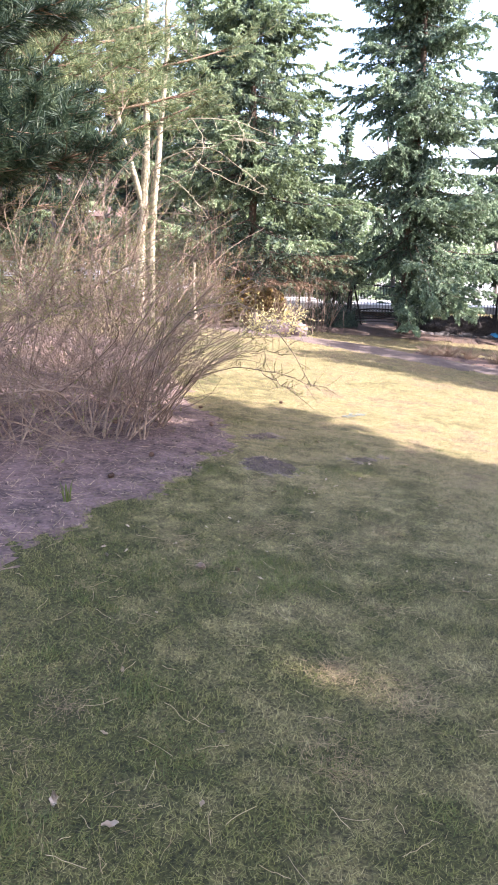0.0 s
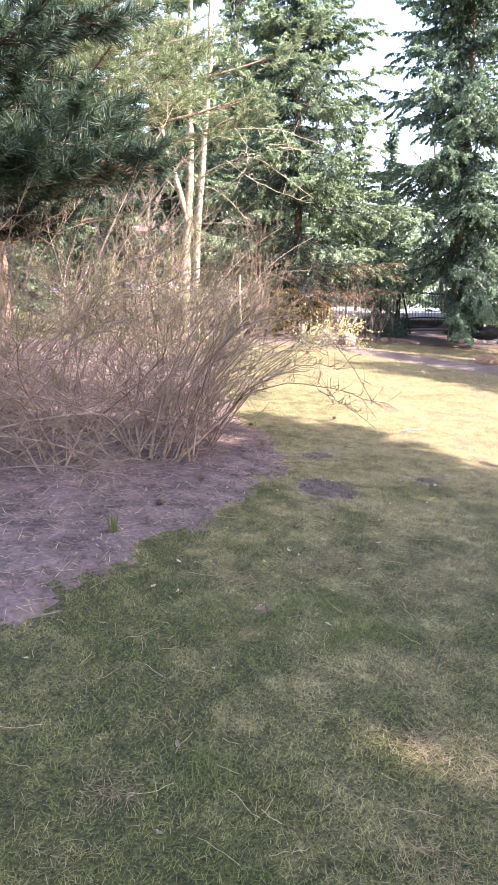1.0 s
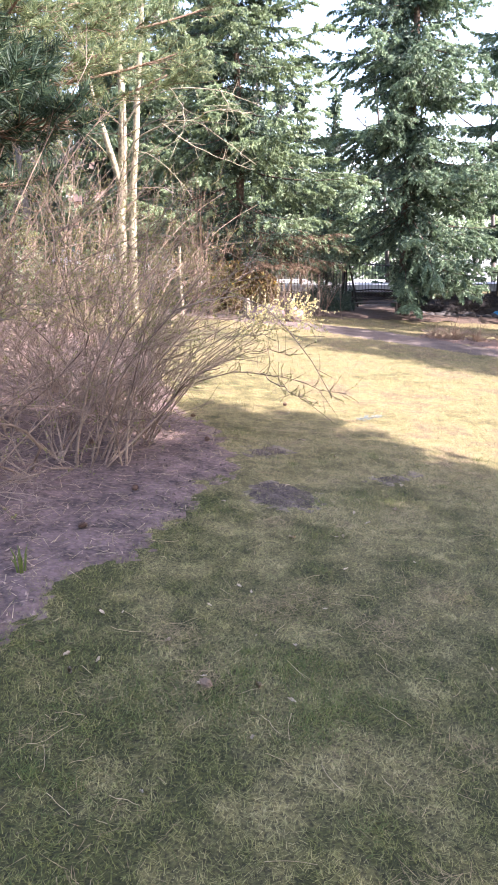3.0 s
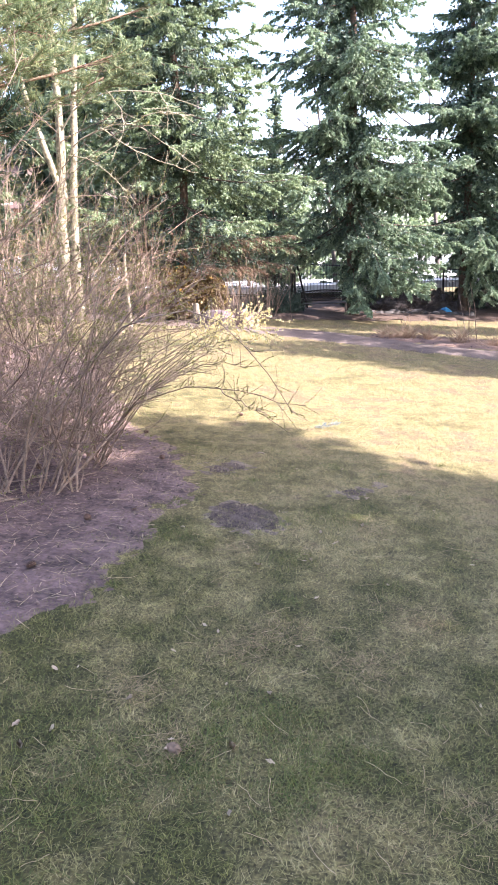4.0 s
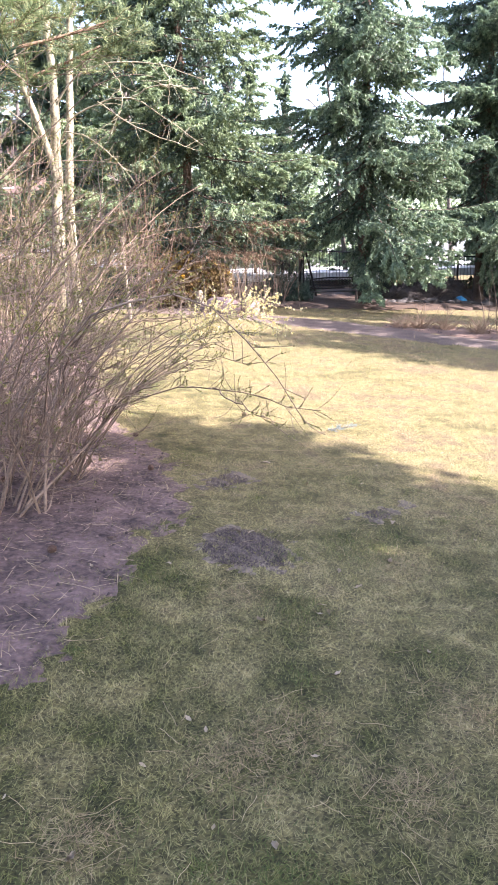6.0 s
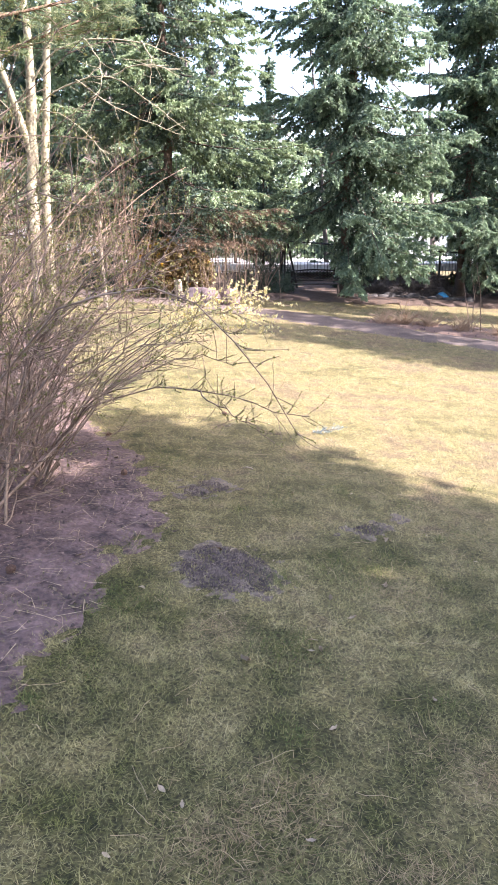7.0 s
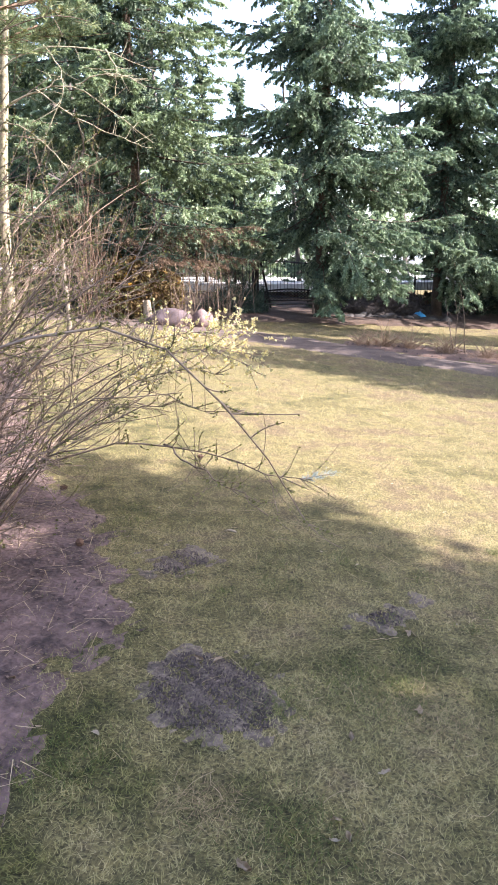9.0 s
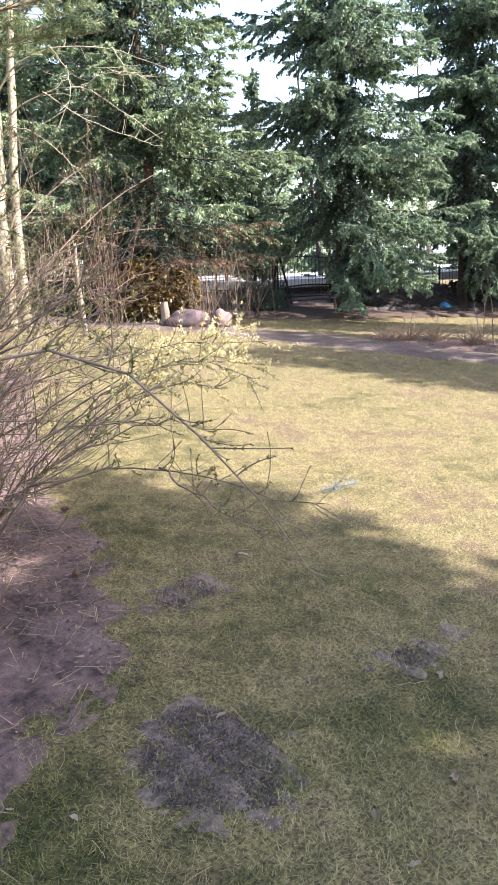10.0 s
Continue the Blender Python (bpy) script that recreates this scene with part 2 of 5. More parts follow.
def unit(v):
    return v / (np.linalg.norm(v, axis=-1, keepdims=True) + 1e-9)


def brush(p0, p1, n, length, width, rng, lean=0.6, droop=0.0):
    """n thin needles on each straight shoot from p0 to p1."""
    m = len(p0)
    d = unit(p1 - p0)
    s = rng.uniform(0.0, 1.0, (m, n, 1))
    base = p0[:, None] + (p1 - p0)[:, None] * s
    side = rng.normal(size=(m, n, 3))
    side -= (side * d[:, None]).sum(-1, keepdims=True) * d[:, None]
    side = unit(side)
    go = unit(side + lean * d[:, None] + np.array([0, 0, -droop]))
    across = unit(np.cross(go, rng.normal(size=(m, n, 3))))
    ln = length * rng.uniform(0.7, 1.2, (m, n, 1))
    v = np.stack([base - across * width / 2, base + across * width / 2, base + go * ln], 2).reshape(-1, 3)
    return v, np.arange(len(v)).reshape(-1, 3)


def box(cx, cy, cz, sx, sy, sz, bevel=0.0):
    """A box with optionally bevelled edges, centred at c."""
    bm = bmesh.new()
    bmesh.ops.create_cube(bm, size=1.0, matrix=Matrix.Translation((cx, cy, cz)) @ Matrix.Diagonal((sx, sy, sz, 1)))
    if bevel:
        bmesh.ops.bevel(bm, geom=bm.edges[:], offset=bevel, segments=1, affect="EDGES")
    return bm


def bm_mesh(name, bm, mat, smooth=False):
    me = bpy.data.meshes.new(name)
    bm.to_mesh(me); bm.free()
    me.materials.append(mat)
    if smooth:
        me.shade_smooth()
    return me


def box_part(name, c, s, mat, parent, bevel=0.01, label=""):
    return part(name, bm_mesh(name, box(*c, *s, bevel), mat), parent, label)


def inside(x, y, poly):
    """Signed distance to a polygon on the plan, positive inside."""
    p = np.asarray(poly, float)
    q = np.roll(p, -1, 0)
    pt = np.stack([x, y], -1)[..., None, :]
    e = q - p
    s = np.clip(((pt - p) * e).sum(-1) / (e * e).sum(-1), 0, 1)
    dist = np.linalg.norm(pt - p - s[..., None] * e, axis=-1).min(-1)
    yy, xx = y[..., None], x[..., None]
    cross = ((p[:, 1] > yy) != (q[:, 1] > yy)) & (xx < (q[:, 0] - p[:, 0]) * (yy - p[:, 1]) / (q[:, 1] - p[:, 1] + 1e-12) + p[:, 0])
    return np.where(cross.sum(-1) % 2 == 1, dist, -dist)


def wob(x, y, s, seed=0.0):
    """Cheap smooth noise on the plan, about -1 to 1."""
    return (np.sin(x * 1.7 * s + seed) * np.cos(y * 1.3 * s + 2 * seed) + 0.6 * np.sin(x * 3.1 * s + y * 2.3 * s + seed * 3) + 0.4 * np.sin(y * 5.7 * s - x * 4.3 * s + seed * 5)) / 2


def micro(x, y):
    """Small unevenness of the ground, in metres."""
    return 0.012 * wob(x, y, 1.6, 1.0) + 0.006 * wob(x, y, 6.0, 2.0)


# ---------------------------------------------------------------- ground
def axis(lo, hi, fine_lo, fine_hi, step):
    a = np.arange(fine_lo, fine_hi, step)
    up, w, s = [], fine_hi, step
    while w < hi:
        up.append(w); s *= 1.25; w += s
    dn, w, s = [], fine_lo, step
    while w > lo:
        s *= 1.25; w -= s; dn.append(w)
    return np.array(dn[::-1] + list(a) + up + [hi])


def grid_faces(ny, nx):
    i = np.arange(ny * nx).reshape(ny, nx)
    return np.stack([i[:-1, :-1], i[:-1, 1:], i[1:, 1:], i[1:, :-1]], -1).reshape(-1, 4)


gx, gy = np.meshgrid(axis(-400, 400, -9, 12, 0.12), axis(-300, 500, -2, 26, 0.12))
gv = np.stack([gx, gy, gz(gx, gy) + micro(gx, gy) * (np.hypot(gx, gy) < 40)], -1).reshape(-1, 3)
part("ground", mesh("ground", gv, grid_faces(*gx.shape), LAWN, True), None, "patchy short lawn, mossy green and straw coloured", "lawn", "", "structure")


def sheet(name, poly, mat, label, category, step=0.1, rise=0.03, edge=0.12, seed=1.0, rough=0.006, grade=0.15):
    """A bed laid into the lawn: it stands a little proud inside and dips under the turf at an uneven edge."""
    p = np.asarray(poly, float)
    x, y = np.meshgrid(np.arange(p[:, 0].min() - 0.4, p[:, 0].max() + 0.4, step), np.arange(p[:, 1].min() - 0.4, p[:, 1].max() + 0.4, step))
    d = inside(x, y, p) + edge * wob(x, y, 2.2, seed) + 0.35 * edge * wob(x, y, 9.0, seed + 1)
    h = gz(x, y) + micro(x, y) + np.clip(d * grade, -0.03, rise) + rough * wob(x, y, 14.0, seed + 2)
    f = grid_faces(*x.shape)
    keep = (d.ravel()[f] > -0.35).all(1)
    used, inv = np.unique(f[keep], return_inverse=True)
    v = np.stack([x, y, h], -1).reshape(-1, 3)[used]
    return part(name, mesh(name, v, inv.reshape(-1, 4), mat, True), None, label, category, "", "structure")


BED = [(-1.7, 2.0), (-1.19, 2.78), (-1.03, 3.3), (-0.8, 3.86), (-0.48, 4.74), (-0.2, 5.7), (0.0, 6.62), (-0.2, 7.3), (-0.45, 8.0), (-0.85, 9.0), (-1.2, 11.0), (-1.7, 13.5), (-4.0, 15.5), (-9.0, 15.0), (-9.0, 2.0)]
def blot(x, y, r):
    return [(x + r * math.cos(a) * (1 + 0.25 * math.sin(3 * a + x * 9)), y + r * math.sin(a) * (1 + 0.25 * math.cos(2 * a + y * 7))) for a in np.linspace(0, 5.7, 10)]


PATCHES = [[(0.07, 5.25), (0.45, 5.25), (0.55, 5.6), (0.3, 5.8), (0.1, 5.7)], blot(0.27, 6.8, 0.16), blot(1.25, 6.1, 0.13)]
PATH_STRIP = [(-4.0, 19.8), (0.5, 18.5), (1.9, 17.7), (2.9, 16.8), (3.8, 16.1), (4.9, 15.2), (7.2, 13.8), (12.3, 10.8), (13.0, 12.2), (8.2, 15.0), (5.4, 16.6), (4.4, 17.8), (3.6, 18.6), (2.4, 19.2), (0.5, 20.0), (-4.0, 21.4)]
MULCH_BED = [(4.3, 17.7), (5.4, 16.7), (8.2, 15.1), (13.0, 12.3), (13.6, 13.4), (9.2, 16.4), (7.0, 18.0), (5.2, 18.6), (4.5, 18.4)]
LITTER = [(-2.0, 21.3), (1.0, 21.4), (2.1, 21.5), (5.0, 22.0), (8.0, 22.9), (12.0, 23.0), (26.0, 21.0), (26.0, 32.0), (-2.0, 32.0)]
sheet("soil_bed", BED, SOIL, "bare purplish-brown soil bed strewn with twigs under the shrubs", "flower bed", 0.05, 0.009, 0.19, 1.0, 0.01, 0.065)
for i, p in enumerate(PATCHES):
    sheet("bare_patch", p, PATCH_SOIL, "dark bare earth patch worn into the lawn", "bare earth", 0.02, 0.0005, 0.16, 3.0 + i, 0.008, 0.06)
sheet("garden_path", PATH_STRIP, GRAVEL, "trodden greyish earth path between lawn and beds", "path", 0.12, 0.012, 0.15, 4.0)
sheet("mulch_bed", MULCH_BED, MULCH, "reddish mulched bed with dry perennials", "flower bed", 0.12, 0.04, 0.15, 5.0)
sheet("needle_floor", LITTER, NEEDLE_LITTER, "brown needle litter under the spruces", "forest floor", 0.25, 0.07, 0.5, 6.0)

# ---------------------------------------------------------------- trees
def bend(start, heading, length, rise0, rise1, k, rng, wiggle=0.06):
    """Curved limbs: start (m,3), heading angles (m,), lengths (m,), climb at the root and at the tip."""
    m = len(heading)
    s = np.linspace(0, 1, k)
    step = (length / (k - 1))[:, None]
    climb = rise0[:, None] + (rise1 - rise0)[:, None] * s[None, :-1]
    hd = heading[:, None] + np.cumsum(rng.normal(0, wiggle, (m, k - 1)), 1)
    d = np.stack([np.cos(hd) * np.cos(climb), np.sin(hd) * np.cos(climb), np.sin(climb)], -1) * step[..., None]
    return np.concatenate([start[:, None], start[:, None] + np.cumsum(d, 1)], 1)


def along(p, s):
    """Points at fractions s (m, n) of polylines p (m, k, 3), and their directions."""
    k = p.shape[1]
    f = np.clip(s, 0, 0.9999) * (k - 1)
    i = f.astype(int)
    r = np.arange(len(p))[:, None]
    a, b = p[r, i], p[r, i + 1]
    return a + (b - a) * (f - i)[..., None], unit(b - a)


def spruce(loc, h, r, seed, mat, label, clear=1.2, per_m=10.0, shoots=8000, dry=0.0, sag=0.5, hang=0.8, needles=16, size=0.055, thick=0.42, inner=None, gap=0.5, skirt=0.0, group="garden spruces"):
    """A spruce: tapered trunk, limbs in whorls that sag and lift at the tip, flat side boughs, hanging shoots thick with short needles."""
    rng = np.random.default_rng(seed)
    t = thing("spruce_tree", loc, label, "tree", group)
    k = 14
    z = np.linspace(-0.15, h, k)
    tr = np.stack([0.06 * np.sin(z * 0.7 + seed), 0.06 * np.cos(z * 0.6 + seed), z], -1)[None]
    rad = (0.0078 * h * (1 - z / h) ** 0.85 + 0.012)[None]
    rad[0, 0] *= 1.45
    part("trunk", mesh("trunk", *tubes(tr, rad, 10), SPRUCE_BARK, True), t)
    m = int(h * per_m)
    zb = clear + (h - clear - 0.15) * np.sort(rng.uniform(0, 1, m)) ** 1.05
    zb = np.clip(np.round(zb / gap) * gap + rng.normal(0, 0.09, m), clear, h - 0.1)
    hd = rng.uniform(0, 2 * np.pi, m)
    lowest = zb < clear + skirt                   # the lowest limbs grow on the open side only
    hd = np.where(lowest, rng.uniform(-1.9, 0.5, m), hd)
    q = np.clip((zb - clear) / (h - clear), 0, 1)
    ln = r * np.minimum(1.0, (1 - q) ** 0.95 * 1.08 + 0.02) * rng.uniform(0.62, 1.12, m) * np.clip(0.7 + q * 4.0, 0, 1)
    up0 = np.where(q > 0.7, 0.45, 0.1) - sag * (1 - q) * rng.uniform(0.6, 1.1, m)
    up1 = up0 + rng.uniform(0.3, 0.75, m)
    root = np.stack([0 * zb, 0 * zb, zb], -1)
    limb = bend(root, hd, ln, up0, up1, 7, rng)
    lr = (0.008 + 0.006 * ln)[:, None] * np.linspace(1, 0.2, 7)
    part("bough_wood", mesh("bough_wood", *tubes(limb, lr, 4), SPRUCE_BARK), t, "", "", "", "stuff")
    # side boughs in flat, drooping fans
    nl = 10
    sl0 = np.linspace(0.16, 0.97, nl)[None] + rng.uniform(-0.03, 0.03, (m, nl))
    lp, ld = along(limb, sl0)
    lh = np.arctan2(ld[..., 1], ld[..., 0]) + np.where(np.arange(nl) % 2, 1, -1) * rng.uniform(0.45, 0.85, (m, nl))
    ll = ln[:, None] * 0.24 * (1.3 - sl0) * rng.uniform(0.6, 1.25, (m, nl)) + 0.16
    lc = np.arcsin(np.clip(ld[..., 2], -1, 1))
    lat = bend(lp.reshape(-1, 3), lh.ravel(), ll.ravel(), (lc - rng.uniform(0.1, 0.5, (m, nl)) * hang).ravel(), (lc - rng.uniform(-0.1, 0.6, (m, nl)) * hang).ravel(), 4, rng, 0.08)
    n = int(shoots)
    who = rng.choice(m, n, p=ln ** 1.3 / (ln ** 1.3).sum())
    s = rng.uniform(0.25, 1.0, n) ** 0.5
    p0, d = along(limb[who], s[:, None])
    p0, d = p0[:, 0], d[:, 0]
    on_side = rng.uniform(size=n) < 0.84
    pick = who * nl + rng.integers(0, nl, n)
    a, b = along(lat[pick], (rng.uniform(0.05, 1.0, n) ** 0.8)[:, None])
    p0 = np.where(on_side[:, None], a[:, 0], p0)
    d = np.where(on_side[:, None], b[:, 0], d)
    side = unit(np.cross(d, np.array([0, 0, 1.0]))) * np.where(rng.uniform(size=(n, 1)) < 0.5, -1, 1)
    sl = rng.uniform(0.06, 0.2, n) * (0.8 + 0.08 * ln[who])
    down = rng.uniform(0.0, hang, (n, 1)) * np.where(rng.uniform(size=(n, 1)) < 0.6, 1.0, 0.3)
    go = unit(side * rng.uniform(0.0, 0.45, (n, 1)) + d * rng.uniform(0.5, 0.9, (n, 1)) + np.array([0, 0, -1.0]) * down)
    p1 = p0 + go * sl[:, None]
    low = q[who] < dry * rng.uniform(0.5, 1.5, n)
    g = ~low
    part("crown", mesh("crown", *brush(p0[g], p1[g], needles, size, size * thick, rng, 1.1, 0.1), mat), t, "", "", "", "stuff")
    # inner shoots near the stem; their darker colour carries the crown's inner shade
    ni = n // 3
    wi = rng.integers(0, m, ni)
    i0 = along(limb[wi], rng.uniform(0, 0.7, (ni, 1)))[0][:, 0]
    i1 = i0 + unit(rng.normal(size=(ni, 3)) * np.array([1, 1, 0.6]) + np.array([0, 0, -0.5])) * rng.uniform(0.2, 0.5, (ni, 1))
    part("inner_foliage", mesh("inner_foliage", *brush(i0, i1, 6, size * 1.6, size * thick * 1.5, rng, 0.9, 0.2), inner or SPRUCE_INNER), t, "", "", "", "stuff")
    if dry > 0:
        g = low & (rng.uniform(size=n) < 0.6)
        part("dry_foliage", mesh("dry_foliage", *brush(p0[g], p1[g], 10, 0.08, 0.014, rng, 0.7, 0.4), DRY_NEEDLE), t, "withered brown lower boughs", "", "", "stuff")
    return t


def on(x, y, dz=0.0):
    return (x, y, float(gz(x, y)) + dz)


big = spruce(on(5.15, 23.2), 17.5, 3.6, 3, SPRUCE, "tall dense blue-green spruce with hanging boughs beside the bench", 1.55, 14.0, 44000, sag=0.8, hang=1.3, needles=8, size=0.072, thick=0.58, gap=0.36, skirt=1.0)
right = spruce(on(9.95, 26.3), 16.5, 3.7, 4, SPRUCE, "broad dark blue-green spruce behind the stone border", 1.7, 14.0, 42000, sag=0.8, hang=1.3, needles=8, size=0.076, thick=0.58, gap=0.36, skirt=1.2)
old = spruce(on(0.0, 21.6), 16.0, 3.7, 5, SPRUCE_OLIVE, "old spruce with sparse olive boughs, withered lower down", 1.9, 13.5, 42000, 0.06, 0.65, 0.9, 9, 0.074, 0.44, gap=0.5)
far = spruce(on(15.5, 29.5), 16.0, 4.0, 6, SPRUCE, "dark spruce, further back in the row and unseen beside the lawn", 1.2, 7.0, 2500, sag=0.7, size=0.26, thick=0.5, needles=6)
far_olive = spruce(on(-4.2, 27.5), 15.0, 3.4, 8, SPRUCE_OLIVE, "olive green spruce in the back of the garden", 1.6, 7.0, 2200, sag=0.7, hang=1.2, size=0.26, thick=0.5, needles=6)
# added for shade: first copy by the right spruce, last three unseen beside lawn
for x, y, s, a in ((15.4, 24.2, 1.0, 45), (20.0, 27.5, 0.95, 170), (8.6, 42.0, 0.9, 100), (7.4, 32.5, 0.45, 40), (12.8, 33.0, 0.5, 280), (13.7, 27.0, 0.95, 310), (11.6, 12.3, 0.5, 60), (13.6, 15.4, 0.56, 200), (12.8, 10.2, 0.42, 320)):
    copy_thing(far, pose(*on(x, y), 0, 0, a) @ Matrix.Scale(s, 4))
for x, y, s, a in ((-1.5, 34.0, 0.9, 20), (-3.2, 39.0, 1.1, 280), (0.8, 41.0, 0.95, 60), (2.4, 44.0, 0.75, 250), (-8.5, 30.0, 1.0, 120), (2.7, 33.0, 0.58, 20), (4.6, 37.0, 0.62, 80), (1.0, 31.5, 0.45, 130), (3.6, 30.5, 0.4, 210), (-3.2, 24.3, 0.3, 200), (-6.0, 25.0, 0.36, 310), (-1.8, 26.5, 0.34, 60), (-9.5, 26.0, 0.4, 10), (-12.5, 24.0, 0.5, 110), (-7.2, 19.0, 0.24, 140), (-5.2, 17.2, 0.27, 30), (-8.2, 15.5, 0.36, 250), (-10.5, 17.5, 0.45, 70), (-3.9, 20.6, 0.22, 330)):
    copy_thing(far_olive, pose(*on(x, y), 0, 0, a) @ Matrix.Scale(s, 4))


# openings between the boughs through which the sun reaches a place: (point, radius)
GAPS = [((0.5, 2.03, -0.04), 0.15), ((1.2, 5.35, -0.09), 0.06), ((1.2, 4.06, -0.09), 0.05), ((0.5, 6.55, 1.2), 0.16), ((-0.75, 8.1, 0.06), 0.07), ((-1.2, 7.75, 0.1), 0.06), ((-1.7, 7.9, 0.13), 0.1), ((-1.25, 8.4, 0.1), 0.05), ((0.65, 3.6, -0.05), 0.0)]


def round_pine(loc, h, r, seed, n):
    """A round-headed pine: bare stem, crown of needle tufts."""
    rng = np.random.default_rng(seed)
    t = thing("round_pine", loc, "round-headed pine beside the lawn", "tree", "shade pines")
    z = np.linspace(-0.15, h, 8)
    part("trunk", mesh("trunk", *tubes(np.stack([0.05 * np.sin(z), 0 * z, z], -1)[None], (0.15 * (1 - 0.7 * z / h))[None], 8), PINE_BARK, True), t)
    v = unit(rng.normal(size=(n, 3))) * (rng.uniform(0.15, 1, (n, 1)) ** 0.45) * r
    v *= 1 + 0.16 * np.sin(v[:, :1] * 2.1 + seed) * np.cos(v[:, 2:] * 2.6)
    c = v * np.array([1, 1, 0.92]) + np.array([0, 0, h])
    beam = np.array(sun_vec.normalized())
    for p, w in GAPS:
        d = c + np.array(loc) - np.array(p)
        c, v = [q[np.linalg.norm(d - (d @ beam)[:, None] * beam, axis=1) > w + 0.2] for q in (c, v)]
    part("crown", mesh("crown", *brush(c - 0.1 * unit(v), c + 0.3 * unit(v), 9, 0.26, 0.09, rng, 0.8), PINE), t, "", "", "", "stuff")


# trees beside the lawn, on the sun's side, that shade its near part: (x, y) of the shade, its radius, height of the crown, tufts
for i, (sx, sy, r, h, n) in enumerate(((-1.0, 7.5, 1.35, 8.0, 900), (0.4, 5.65, 1.55, 8.0, 1100), (2.2, 4.6, 1.6, 7.0, 1100), (4.6, 5.7, 1.6, 7.5, 1000), (-0.4, 4.8, 2.2, 9.0, 1900), (3.6, 3.2, 2.0, 8.0, 1500), (-3.9, 6.0, 1.7, 9.0, 1200), (-4.0, 3.0, 2.2, 10.5, 1500), (1.4, 3.6, 2.4, 8.5, 2200), (-2.1, 3.2, 2.4, 9.5, 2200), (4.6, 1.4, 2.4, 7.5, 1800), (0.9, 0.2, 2.6, 9.0, 2300), (-2.8, -0.6, 2.6, 10.0, 2000),
                                       (2.3, 15.5, 1.3, 8.5, 340), (4.2, 14.1, 1.35, 8.0, 400), (6.1, 12.8, 1.4, 8.0, 420), (8.2, 11.7, 1.4, 7.5, 380), (4.0, 20.5, 1.2, 6.0, 300), (6.5, 20.3, 1.1, 5.2, 260), (2.0, 20.9, 1.2, 8.0, 320), (8.8, 20.0, 1.1, 5.0, 220), (2.7, 18.2, 1.0, 8.0, 190), (4.9, 16.6, 1.0, 7.0, 170), (7.2, 14.9, 1.0, 7.0, 170))):
    k = h / math.tan(SUN_UP)
    round_pine(on(sx + SUN_DIR.x * k, sy + SUN_DIR.y * k), h, r, 31 + i, n)


def pine(loc, h, seed, label, limbs, trunk_r=0.14, lean=(0.0, 0.0), mat=None):
    """A pine with few long limbs; limbs: (height, heading in degrees, length, climb in degrees)."""
    rng = np.random.default_rng(seed)
    t = thing("pine_tree", loc, label, "tree")
    z = np.linspace(-0.15, h, 12)
    tr = np.stack([lean[0] * z / h + 0.08 * np.sin(z), lean[1] * z / h + 0.08 * np.cos(z), z], -1)[None]
    part("trunk", mesh("trunk", *tubes(tr, (trunk_r * (1 - 0.85 * z / h))[None], 10), PINE_BARK, True), t)
    L = np.array(limbs, float)
    root = np.stack([lean[0] * L[:, 0] / h, lean[1] * L[:, 0] / h, L[:, 0]], -1)
    limb = bend(root, np.radians(L[:, 1]), L[:, 2], np.radians(L[:, 3]) - 0.15, np.radians(L[:, 3]) + 0.35, 9, rng, 0.09)
    m = len(L)
    n = 26
    s = rng.uniform(0.25, 1.0, (m, n))
    p0, d = along(limb, s)
    hd = np.arctan2(d[..., 1], d[..., 0]) + rng.choice([-1, 1], (m, n)) * rng.uniform(0.4, 1.0, (m, n))
    bl = L[:, 2:3] * rng.uniform(0.14, 0.3, (m, n))
    br = bend(p0.reshape(-1, 3), hd.ravel(), bl.ravel(), rng.uniform(-0.25, 0.3, m * n), rng.uniform(0.2, 0.8, m * n), 5, rng, 0.12)
    for p, ln in zip(limb, L[:, 2]):
        part("limb", mesh("limb", *tubes(p[None], ((0.012 + 0.008 * ln) * np.linspace(1, 0.3, 9))[None], 5), PINE_BARK, True), t)
    part("fine_wood", mesh("fine_wood", *tubes(br, np.full((m * n, 5), 0.006) * np.linspace(1.4, 0.6, 5), 3), PINE_BARK), t, "", "", "", "stuff")
    tp, td = along(br, rng.uniform(0.3, 1.0, (m * n, 9)))
    tp, td = tp.reshape(-1, 3), td.reshape(-1, 3)
    ep, ed = along(limb, rng.uniform(0.7, 1.0, (m, 8)))
    tp, td = np.concatenate([tp, ep.reshape(-1, 3)]), np.concatenate([td, ed.reshape(-1, 3)])
    td = unit(td + rng.normal(0, 0.35, td.shape) + np.array([0, 0, 0.3]))
    part("needles", mesh("needles", *brush(tp, tp + td * 0.14, 15, 0.16, 0.013, rng, 1.0), mat or PINE), t, "", "", "", "stuff")
    return t


rg = np.random.default_rng(11)
near_limbs = [(2.1 + 0.07 * i, rg.uniform(-65, 5), rg.uniform(2.2, 3.3), rg.uniform(-8, 6)) for i in range(16)] + [(2.0 + 0.12 * i, rg.uniform(-75, 70), rg.uniform(1.6, 3.2), rg.uniform(-12, 12)) for i in range(42)] + [(2.8 + 0.35 * i, rg.uniform(70, 285), rg.uniform(1.5, 2.6), 8) for i in range(10)]
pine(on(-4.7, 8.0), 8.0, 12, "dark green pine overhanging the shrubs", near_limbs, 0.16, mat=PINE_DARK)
far_limbs = [(3.4 + 0.13 * i, rg.uniform(-50, 40), rg.uniform(3.2, 6.0), rg.uniform(2, 20)) for i in range(38)] + [(3.5 + 0.4 * i, rg.uniform(60, 300), rg.uniform(1.5, 3.0), 10) for i in range(12)]
